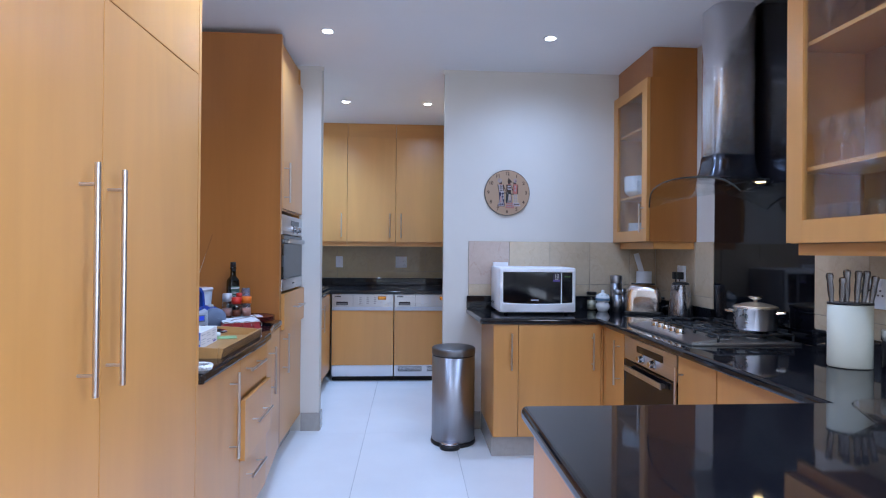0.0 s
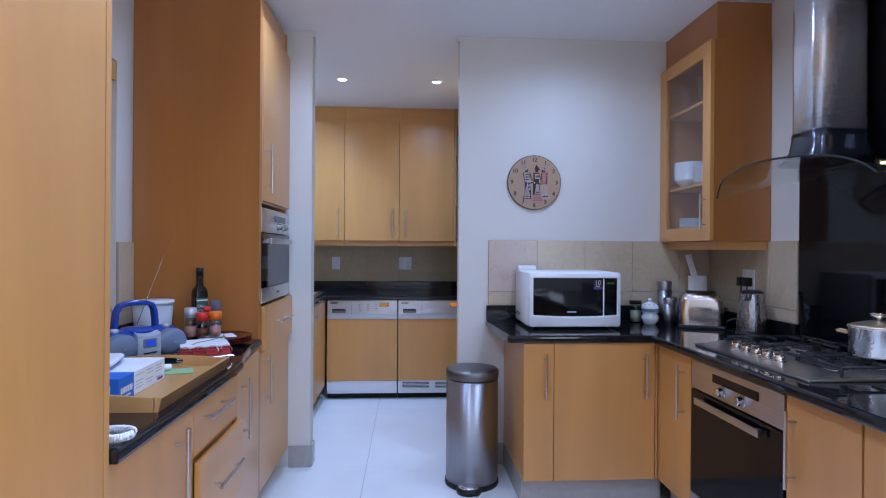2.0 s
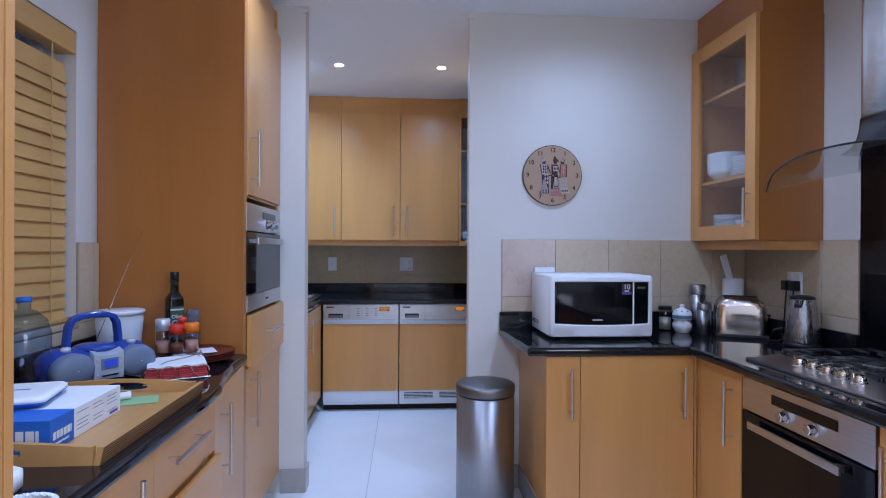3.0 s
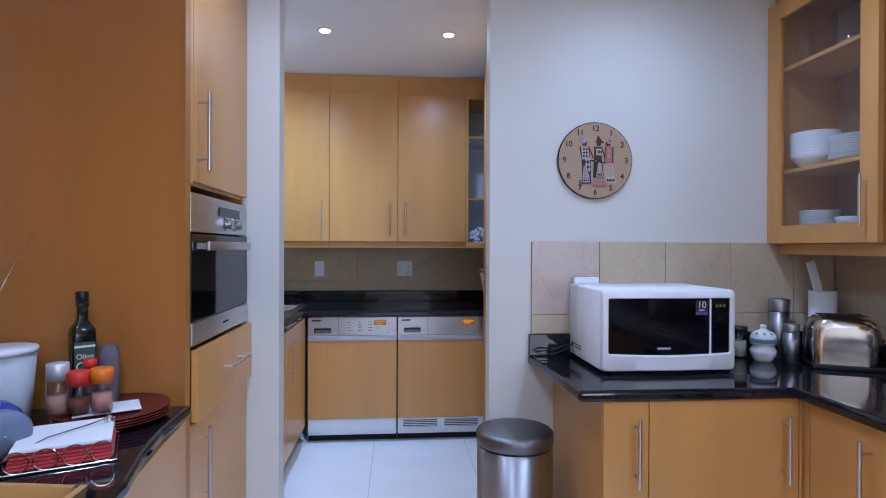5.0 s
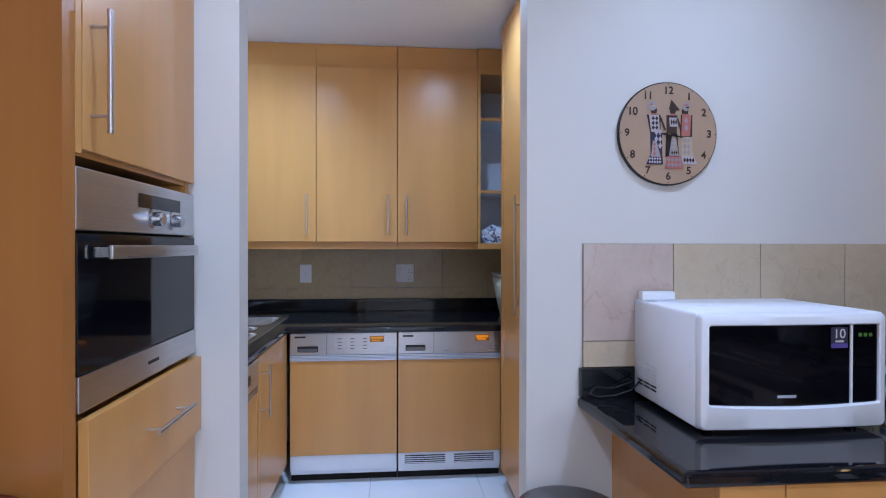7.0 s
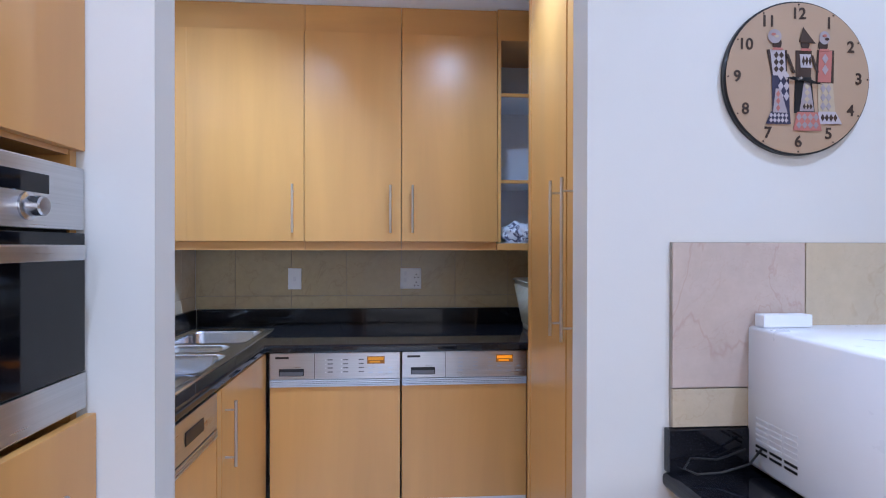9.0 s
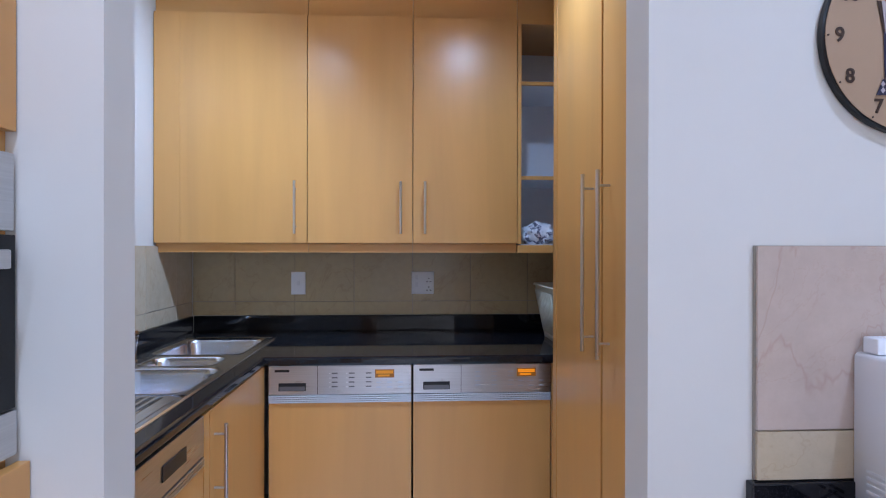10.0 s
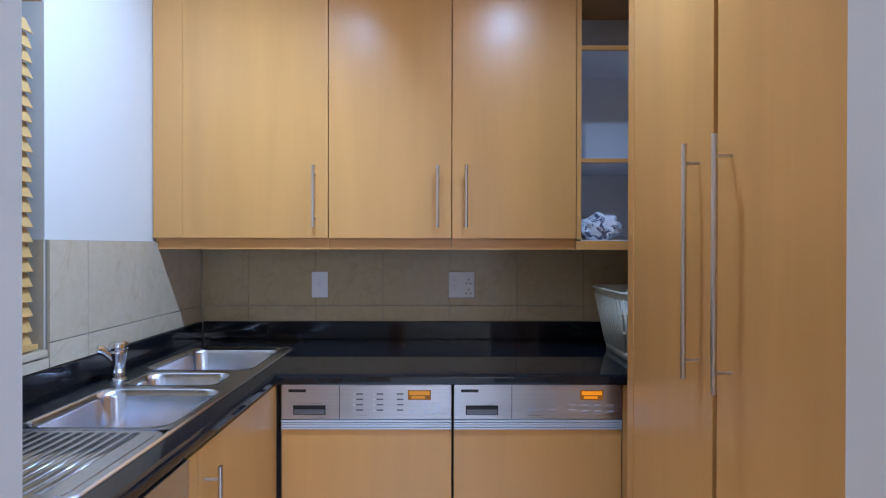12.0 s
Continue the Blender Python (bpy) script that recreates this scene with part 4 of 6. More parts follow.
def jar(name, at, r, h, material, lid, lid_mat, label, fill=None, lid_h=0.02):
    u = thing(name, at, label, "jar")
    part("jar", lathe([(0, 0), (r * 0.94, 0), (r, 0.004), (r, h * 0.86), (r * 0.86, h), (r * 0.83, h), (r * 0.95, h * 0.85), (r * 0.95, 0.006), (0, 0.006)], 24), material, u)
    if fill:
        part("contents", lathe([(0, 0.0065), (r * 0.93, 0.0065), (r * 0.93, h * fill[0]), (0, h * fill[0])], 20), fill[1], u)
    if lid:
        part("lid", lathe([(0, h + 0.0005), (r * lid, h - 0.006), (r * lid, h + lid_h), (r * lid - 0.003, h + lid_h + 0.002), (0, h + lid_h + 0.002)], 24), lid_mat, u)
    return u


jar("glass_jar", (1.335, 3.47, TOP), 0.033, 0.115, M_GLASS, 1.05, M_BLACK, "small glass jar with a black lid", (0.6, M_CREAM), 0.012)


def sugar_pot():
    u = thing("sugar_pot", (1.385, 3.385, TOP), "white and blue china sugar pot", "pot")
    part("body", lathe([(0, 0), (0.03, 0), (0.034, 0.004), (0.047, 0.03), (0.048, 0.045), (0.038, 0.064), (0.040, 0.068), (0, 0.068)], 32), M_CHINA, u)
    lid = part("lid", lathe([(0.046, 0.0685), (0.048, 0.075), (0.048, 0.098), (0.040, 0.115), (0.012, 0.128), (0.010, 0.134), (0.013, 0.140), (0.009, 0.147), (0, 0.148)], 32), M_CHINA, u)
    part("blue_band", lathe([(0.0484, 0.0755), (0.0492, 0.078), (0.0492, 0.090), (0.0484, 0.0925)], 32), M_BLUECH, lid)
    for i in range(9):
        a = i * 0.7
        part("blue_flower", lathe([(0, 0), (0.006, 0.0), (0.004, 0.003), (0, 0.003)], 8, (0.040 * math.cos(a), 0.040 * math.sin(a), 0.1135)), M_BLUECH, lid)


sugar_pot()


def canister(at, r, h, label):
    u = thing("steel_canister", at, label, "canister")
    part("body", lathe([(0, 0), (r, 0), (r, h * 0.78), (0, h * 0.78)], 32), M_CAN, u)
    part("lid", lathe([(0, h * 0.781), (r * 0.985, h * 0.785), (r * 1.01, h * 0.80), (r * 1.01, h * 0.98), (r * 0.95, h), (0, h)], 32), M_CAN, u)


canister((1.475, 3.345, TOP), 0.029, 0.155, "slim brushed steel canister with a lid")
canister((1.505, 3.455, TOP), 0.040, 0.245, "tall brushed steel canister with a lid")
canister((1.56, 3.475, TOP), 0.030, 0.150, "slim brushed steel canister with a lid")

uh = thing("utensil_holder", (1.715, 3.475, TOP), "white utensil pot with a white spatula", "utensil holder")
part("pot", lathe([(0, 0), (0.05, 0), (0.052, 0.004), (0.052, 0.275), (0.048, 0.275), (0.047, 0.01), (0, 0.01)], 28), M_WHITEP, uh)
bm = box(bmesh.new(), -0.019, 0.019, -0.003, 0.003, 0.0, 0.30, 0.0025)
bmesh.ops.transform(bm, matrix=pose(0.03, 0, 0.115, 0, -17, 0), verts=bm.verts)
part("spatula", bm, M_WHITEP, uh)


def toaster():
    u = thing("toaster", (1.618, 3.265, TOP), "polished steel two-slot toaster", "toaster", -24)
    w, h = 0.225, 0.198
    out = [(w / 2 * sx, z) for sx, z in ((-1, 0.02), (-1, 0.105), (-0.97, 0.142), (-0.87, 0.174), (-0.68, 0.192), (-0.3, h), (0.3, h), (0.68, 0.192), (0.87, 0.174), (0.97, 0.142), (1, 0.105), (1, 0.02))]
    rings = [[(x * k, y, 0.02 + (z - 0.02) * k2) for x, z in out] for y, k, k2 in ((-0.088, 0.55, 0.55), (-0.087, 0.75, 0.74), (-0.083, 0.89, 0.88), (-0.074, 0.97, 0.96), (-0.06, 1, 1), (0.06, 1, 1), (0.074, 0.97, 0.96), (0.083, 0.89, 0.88), (0.087, 0.75, 0.74), (0.088, 0.55, 0.55))]
    bm = loft(bmesh.new(), rings)
    bmesh.ops.recalc_face_normals(bm, faces=bm.faces)
    part("shell", bm, M_SHELL, u, "polished steel shell")
    part("base", box(bmesh.new(), -w / 2 - 0.004, w / 2 + 0.004, -0.088, 0.088, 0.0, 0.019, 0.005), M_BLACK, u)
    for y in (-0.03, 0.03):
        part("slot", boxes((-0.075, 0.075, y - 0.014, y + 0.014, h - 0.0005, h + 0.002)), M_DARK, u)
    part("lever", box(bmesh.new(), w / 2 + 0.001, w / 2 + 0.022, -0.02, 0.02, 0.10, 0.115, 0.004), M_BLACK, u)
    part("knob", lathe([(0, 0), (0.012, 0), (0.010, 0.01), (0, 0.01)], 14, (w / 2 - 0.01, 0.0, 0.02)), M_BLACK, u)


toaster()
solid("toaster_cable", tube([(1.70, 3.14, TOP + 0.006), (1.665, 3.09, TOP + 0.03), (1.655, 3.06, TOP + 0.062), (1.68, 3.04, TOP + 0.074), (1.71, 3.05, TOP + 0.055), (1.715, 3.07, TOP + 0.02), (1.70, 3.09, TOP + 0.0045), (1.66, 3.10, TOP + 0.0045), (1.64, 3.08, TOP + 0.02)], 0.004, 8), M_BLACK, "looped black toaster cable on the worktop", "cable")


def kettle():
    u = thing("kettle", (1.735, 2.985, TOP), "brushed steel electric kettle with black handle", "kettle", 40)
    part("power_base", lathe([(0, 0), (0.072, 0), (0.074, 0.004), (0.070, 0.018), (0, 0.018)], 30), M_BLACK, u)
    b = part("body", lathe([(0, 0.019), (0.071, 0.019), (0.072, 0.024), (0.065, 0.10), (0.054, 0.205), (0.052, 0.212), (0, 0.212)], 36), M_KETTLE, u)
    part("lid", lathe([(0, 0.2125), (0.0515, 0.2125), (0.047, 0.222), (0.030, 0.228), (0, 0.229)], 30), M_BLACK, u)
    part("spout", loft(bmesh.new(), [[(-0.050, -0.02, 0.17), (-0.050, 0.02, 0.17), (-0.050, 0.018, 0.211), (-0.050, -0.018, 0.211)], [(-0.062, -0.004, 0.18), (-0.062, 0.004, 0.18), (-0.080, 0.005, 0.212), (-0.080, -0.005, 0.212)]]), M_KETTLE, b)
    part("handle", tube([(0.050, 0, 0.212), (0.075, 0, 0.214), (0.095, 0, 0.198), (0.101, 0, 0.15), (0.100, 0, 0.09), (0.090, 0, 0.055), (0.072, 0, 0.05)], 0.011, 12), M_BLACK, u)


kettle()


def socket(at, rz, w, h, label, holes, rockers):
    """A wall plate; its origin is the middle of its back, and it faces -y before the turn."""
    u = thing("wall_socket" if holes else "light_switch", at, label, "socket" if holes else "switch", rz)
    p = part("plate", box(bmesh.new(), -w / 2, w / 2, -0.009, 0, -h / 2, h / 2, 0.003), M_WHITE, u)
    for x, z in holes:
        for dx, dz in ((0, 0.012), (-0.010, -0.006), (0.010, -0.006)):
            bm = lathe([(0, 0), (0.0035, 0), (0.0035, 0.0012), (0, 0.0012)], 10)
            bmesh.ops.transform(bm, matrix=pose(x + dx, -0.009, z + dz, 90, 0, 0), verts=bm.verts)
            part("pin_hole", bm, M_DARK, p)
    for x, z in rockers:
        part("rocker", box(bmesh.new(), x - 0.008, x + 0.008, -0.013, -0.0085, z - 0.012, z + 0.012, 0.0015), M_WHITEP, p)
    return u


socket((EAST - 0.0135, 3.155, 1.125), -90, 0.10, 0.115, "white wall socket with two black plugs", [(-0.025, 0), (0.025, 0)], [(-0.025, 0.038), (0.025, 0.038)])
socket((EAST - 0.0135, 1.66, 1.115), -90, 0.10, 0.115, "white wall socket behind the knife block", [(-0.025, 0), (0.025, 0)], [(-0.025, 0.038), (0.025, 0.038)])
for y in (3.18, 3.13):
    pl = thing("plug", (EAST - 0.0235, y, 1.115), "black plug in a wall socket", "plug")
    part("plug_body", box(bmesh.new(), -0.038, 0, -0.019, 0.019, -0.022, 0.026, 0.006), M_BLACK, pl)
    part("cord", tube([(-0.02, 0, -0.02), (-0.022, 0.004, -0.08), (-0.03, 0.0, -0.16), (-0.05, -0.01, -0.225), (-0.07, -0.05, -0.2525)], 0.0035, 8), M_BLACK, pl)


def knife_block():
    u = thing("knife_block", (1.640, 1.560, TOP), "cream oval knife block holding steel-handled knives", "knife block", -20)
    seg = 30
    rings = [[(0.071 * k * math.cos(2 * math.pi * i / seg), 0.05 * k * math.sin(2 * math.pi * i / seg), z) for i in range(seg)] for z, k in ((0.002, 0.97), (0.006, 1.0), (0.226, 1.0))]
    part("block", loft(bmesh.new(), rings), M_CREAM, u)
    part("foot", loft(bmesh.new(), [[(0.071 * 0.96 * math.cos(2 * math.pi * i / seg), 0.048 * math.sin(2 * math.pi * i / seg), z) for i in range(seg)] for z in (0.0, 0.0018)]), M_BLACK, u)
    part("top_insert", loft(bmesh.new(), [[(0.072 * math.cos(2 * math.pi * i / seg), 0.051 * math.sin(2 * math.pi * i / seg), z) for i in range(seg)] for z in (0.2265, 0.234)]), M_BLACK, u)
    for x, y, h, lean in ((-0.058, 0, 0.105, -4), (-0.03, -0.01, 0.09, 2), (-0.006, 0.012, 0.118, 0), (0.018, -0.006, 0.115, 3), (0.044, 0.006, 0.115, 5), (0.063, -0.004, 0.098, 8)):
        rings = [[(a * k, b * k, z) for a, b in rrect(-0.010, 0.010, -0.007, 0.007, 0.004, 3)] for z, k in ((0, 0.75), (0.01, 0.7), (0.04, 1.0), (h * 0.7, 0.9), (h - 0.012, 1.15), (h - 0.002, 0.95), (h, 0.5))]
        bm = loft(bmesh.new(), rings)
        bmesh.ops.transform(bm, matrix=pose(x, y, 0.2342, 0, lean, 0), verts=bm.verts)
        part("knife_handle", bm, M_KNIFE, u, "dark steel knife handle")


knife_block()
jar("storage_jar", (1.735, 1.46, TOP), 0.05, 0.115, M_BGLASS, 1.02, M_CHROME, "dark storage jar with a steel lid", None, 0.03)
gb = thing("glass_dish", (1.235, 0.87, TOP), "shallow clear glass dish on the peninsula", "dish")
part("dish", lathe([(0, 0), (0.07, 0), (0.09, 0.006), (0.125, 0.035), (0.132, 0.04), (0.126, 0.042), (0.088, 0.012), (0, 0.008)], 40), M_GLASS, gb)


# pedal bin
def bin_():
    u = thing("pedal_bin", (0.348, 3.315, 0), "brushed steel pedal bin with a domed lid", "bin", -4)
    r = 0.143
    part("base_ring", lathe([(0, 0), (r + 0.004, 0), (r + 0.006, 0.006), (r + 0.004, 0.024), (r - 0.002, 0.026), (0, 0.026)], 44), M_BLACK, u, "black plastic base ring")
    part("body", lathe([(0, 0.0265), (r - 0.001, 0.0265), (r - 0.001, 0.5730), (0, 0.5730)], 48), M_BIN, u)
    part("gap_ring", lathe([(0, 0.5735), (r - 0.003, 0.5735), (r - 0.003, 0.5810), (0, 0.5810)], 44), M_BLACK, u)
    part("lid", lathe([(0, 0.5815), (r, 0.5815), (r + 0.002, 0.5850), (r + 0.002, 0.6200), (r - 0.004, 0.6265), (r * 0.85, 0.6300), (r * 0.4, 0.6345), (0, 0.6350)], 48), M_BINLID, u)
    seg = 24
    rings = [[(0.058 * k * math.cos(2 * math.pi * i / seg) - 0.02, -r + 0.004 + 0.050 * k * math.sin(2 * math.pi * i / seg), z) for i in range(seg)] for z, k in ((0.0275, 0.95), (0.030, 1.0), (0.038, 1.0), (0.044, 0.85), (0.047, 0.5))]
    p = part("pedal_mount", loft(bmesh.new(), [[(0.066 * math.cos(2 * math.pi * i / seg) - 0.02, -r + 0.004 + 0.058 * math.sin(2 * math.pi * i / seg), z) for i in range(seg)] for z in (0.0005, 0.027)]), M_BLACK, u)
    part("pedal", loft(bmesh.new(), rings), M_SINK, p, "polished steel pedal")


bin_()


# wall clock; the painted figures are plain coloured shapes
def clock():
    R = 0.163
    u = thing("wall_clock", (0.741, NORTH - 0.002, 1.684), "round tan wall clock with dark numerals", "clock")
    bm = lathe([(0, 0), (R, 0), (R, 0.010), (R - 0.002, 0.012), (0, 0.012)], 64)
    bmesh.ops.transform(bm, matrix=FACE_Y, verts=bm.verts)
    part("rim", bm, M_BLACK, u, "black rim")
    bm = lathe([(0, 0.0125), (R - 0.004, 0.0125), (R - 0.004, 0.0135), (0, 0.0135)], 64)
    bmesh.ops.transform(bm, matrix=FACE_Y, verts=bm.verts)
    f = part("face", bm, M_CLOCK, u, "tan clock face")
    y = -0.0145
    for n in range(1, 13):
        a = radians(90 - 30 * n)
        lettering("numeral", str(n), 0.033, Matrix.Translation((0.135 * math.cos(a), y, 0.135 * math.sin(a))) @ FACE_Y, M_INK, f, bold=0.022)
        box_bm = lathe([(0, 0), (0.0018, 0), (0.0018, 0.001), (0, 0.001)], 8)
        bmesh.ops.transform(box_bm, matrix=pose(0.155 * math.cos(a), y + 0.0005, 0.155 * math.sin(a), 90, 0, 0), verts=box_bm.verts)
        part("minute_mark", box_bm, M_INK, f)

    def flat(name, pts, mat, lift):
        bm = prism(pts, 0, 0.0006)
        bmesh.ops.transform(bm, matrix=Matrix.Translation((0, y - lift, 0)) @ FACE_Y, verts=bm.verts)
        part(name, bm, mat, f)

    def oval(cx, cz, rx, rz, n=18):
        return [(cx + rx * math.cos(2 * math.pi * i / n), cz + rz * math.sin(2 * math.pi * i / n)) for i in range(n)]

    def panel(x0, x1, z0, x2, x3, z1, mat, lift=0.0008):
        flat("painted_shape", [(x0, z0), (x1, z0), (x3, z1), (x2, z1)], mat, lift)

    def lozenges(cx, cz, nx, nz, rx, rz, mat, lift=0.0016):
        for i in range(nx):
            for k in range(nz):
                px, pz = cx + (i - (nx - 1) / 2) * rx * 2.1, cz + (k - (nz - 1) / 2) * rz * 2.1
                flat("painted_shape", [(px, pz + rz), (px + rx, pz), (px, pz - rz), (px - rx, pz)], mat, lift)

    # first pattern: lilac top, dark checked skirt
    panel(-0.071, -0.026, 0.058, -0.060, -0.026, 0.004, M_INK, 0.0)
    panel(-0.064, -0.032, 0.058, -0.057, -0.029, 0.004, M_DRESSL)
    panel(-0.060, -0.022, 0.006, -0.058, -0.020, -0.072, M_NAVY, 0.0004)
    lozenges(-0.034, -0.018, 2, 3, 0.006, 0.010, M_DRESSL, 0.0012)
    panel(-0.052, -0.042, -0.024, -0.058, -0.026, -0.074, M_DRESSW, 0.002)
    panel(-0.062, -0.020, -0.072, -0.073, -0.018, -0.098, M_NAVY, 0.0012)
    lozenges(-0.045, -0.085, 5, 2, 0.004, 0.005, M_DRESSL)
    flat("painted_shape", oval(-0.048, 0.072, 0.010, 0.014), M_INK, 0.0)
    flat("painted_shape", oval(-0.054, 0.086, 0.015, 0.015), M_DRESSW, 0.0008)
    # second pattern: dark coat, pale front, coral hem
    panel(-0.007, 0.029, 0.058, -0.006, 0.027, 0.0, M_INK, 0.0)
    panel(0.002, 0.026, 0.050, 0.004, 0.030, 0.022, M_DRESSL)
    panel(-0.008, 0.028, 0.002, -0.010, 0.036, -0.074, M_BLACK, 0.0002)
    panel(0.012, 0.024, -0.004, 0.002, 0.034, -0.070, M_DRESSW)
    panel(-0.004, 0.042, -0.072, -0.013, 0.051, -0.111, M_DRESSR, 0.0012)
    lozenges(0.019, -0.091, 4, 2, 0.006, 0.008, M_DRESSW)
    flat("painted_shape", oval(0.014, 0.072, 0.010, 0.013), M_INK, 0.0)
    flat("painted_shape", [(0.009, 0.107), (0.000, 0.076), (0.037, 0.073)], M_INK, 0.0008)
    # third pattern: coral top, cream skirt, lilac hem
    panel(0.041, 0.079, 0.060, 0.038, 0.078, -0.010, M_INK, 0.0)
    panel(0.045, 0.074, 0.059, 0.042, 0.071, -0.008, M_DRESSR)
    lozenges(0.058, 0.030, 1, 2, 0.007, 0.011, M_DRESSW)
    panel(0.042, 0.076, -0.010, 0.044, 0.082, -0.072, M_DRESSC, 0.0004)
    panel(0.044, 0.082, -0.070, 0.040, 0.097, -0.096, M_DRESSL, 0.0009)
    flat("painted_shape", oval(0.054, 0.070, 0.011, 0.013), M_INK, 0.0)
    flat("painted_shape", oval(0.057, 0.086, 0.012, 0.014), M_DRESSW, 0.0008)
    lozenges(-0.045, 0.032, 2, 3, 0.0055, 0.007, M_INK, 0.0014)
    lozenges(-0.047, -0.050, 1, 3, 0.0045, 0.007, M_DRESSR, 0.0026)
    lozenges(0.017, 0.036, 3, 1, 0.0035, 0.010, M_INK, 0.0014)
    lozenges(0.018, -0.038, 1, 4, 0.006, 0.0065, M_DRESSC, 0.0014)
    lozenges(0.019, -0.060, 3, 1, 0.0035, 0.006, M_INK, 0.0016)
    lozenges(0.060, -0.040, 2, 3, 0.006, 0.009, M_DRESSW, 0.0012)
    lozenges(0.067, -0.083, 4, 1, 0.0045, 0.008, M_INK, 0.0016)
    # arms and necklaces between the patterns
    panel(-0.030, -0.024, 0.050, -0.014, -0.008, 0.010, M_INK, 0.0016)
    panel(0.026, 0.031, 0.048, 0.038, 0.044, 0.012, M_INK, 0.0016)
    for cx in (-0.048, 0.014, 0.056):
        panel(cx - 0.010, cx + 0.010, 0.062, cx - 0.012, cx + 0.012, 0.057, M_DRESSR, 0.0018)
    for cx, cz, c in ((-0.057, 0.090, M_DRESSR), (-0.050, 0.086, M_DRESSC), (0.057, 0.090, M_DRESSR), (0.062, 0.083, M_INK)):
        flat("painted_shape", oval(cx, cz, 0.005, 0.003, 10), c, 0.0016)
    for name, ln, ang in (("hour_hand", 0.052, -12), ("minute_hand", 0.03, 176)):
        bm = prism([(0, -0.0022), (ln * 0.5, -0.0036), (ln, 0), (ln * 0.5, 0.0036), (0, 0.0022)], 0, 0.0008)
        bmesh.ops.transform(bm, matrix=Matrix.Translation((0, y - 0.004, -0.003)) @ FACE_Y @ pose(0, 0, 0, 0, 0, ang), verts=bm.verts)
        part(name, bm, M_BLACK, u)
    bm = lathe([(0, 0), (0.0045, 0), (0.003, 0.006), (0, 0.006)], 14)
    bmesh.ops.transform(bm, matrix=pose(0, y - 0.003, -0.003, 90, 0, 0), verts=bm.verts)
    part("hub", bm, M_CHROME, u)


clock()


# ---- things on the west worktop ----
def bottle():
    u = thing("oil_bottle", (-0.945, 2.835, TOP), "dark green glass olive oil bottle", "bottle")
    sq = lambda k, z: [(x, y, z) for x, y in rrect(-0.029 * k, 0.029 * k, -0.029 * k, 0.029 * k, 0.011 * k, 4)]
    part("glass", loft(bmesh.new(), [sq(0.95, 0), sq(1, 0.005), sq(1, 0.215), sq(0.95, 0.232), sq(0.6, 0.248), sq(0.44, 0.258), sq(0.42, 0.292), sq(0.48, 0.294), sq(0.48, 0.304)]), M_BOTTLE, u)
    part("cap", lathe([(0, 0.3045), (0.0155, 0.3045), (0.016, 0.332), (0.014, 0.334), (0, 0.334)], 20), M_BLACK, u)
    lb = part("label", boxes((-0.024, 0.024, -0.0305, -0.0292, 0.085, 0.200)), M_LABEL, u, "dark green label with pale lettering")
    lettering("writing", "Olive", 0.019, Matrix.Translation((0.0, -0.0309, 0.162)) @ FACE_Y, M_INKW, lb)
    lettering("writing", "Oil", 0.034, Matrix.Translation((0.0, -0.0309, 0.135)) @ FACE_Y, M_INKW, lb)
    part("label_band", boxes((-0.024, 0.024, -0.0311, -0.0306, 0.186, 0.192)), M_INKW, lb)
    u.matrix_world = u.matrix_world @ pose(0, 0, 0, 0, 0, 40)


bottle()
plate_stack((-0.835, 2.775, TOP + 0.0005), 4, 0.135, "stack of dark red glazed plates", M_REDPL, 0.007)
pz = TOP + 0.0345
solid("napkin", box(bmesh.new(), -0.075, 0.075, -0.05, 0.05, 0, 0.003, 0.001), M_PAPER, "white paper napkin on the red plates", "napkin", at=(-0.845, 2.765, pz), rz=28)
pz += 0.0035
jar("spice_grinder", (-0.937, 2.715, pz), 0.0255, 0.092, M_GLASS, 0.98, M_SILVER2, "clear grinder of pink salt", (0.5, M_PINKSALT), 0.034)
jar("spice_jar", (-0.887, 2.715, pz), 0.0245, 0.078, M_GLASS, 1.06, M_RED, "glass spice jar with a red lid", (0.5, M_PEPPER), 0.028)
jar("spice_jar", (-0.838, 2.727, pz), 0.0245, 0.082, M_GLASS, 1.06, M_ORANGE, "glass spice jar of pink salt with an orange lid", (0.6, M_PINKSALT), 0.028)
jar("sauce_bottle", (-0.890, 2.770, pz), 0.02, 0.105, M_GLASS, 0.8, M_RED, "small red-capped sauce bottle", (0.7, M_PEPPER), 0.02)
jar("tall_grinder", (-0.872, 2.828, pz), 0.024, 0.150, M_SMOKEPL, 0, None, "tall grey translucent plastic grinder", None)


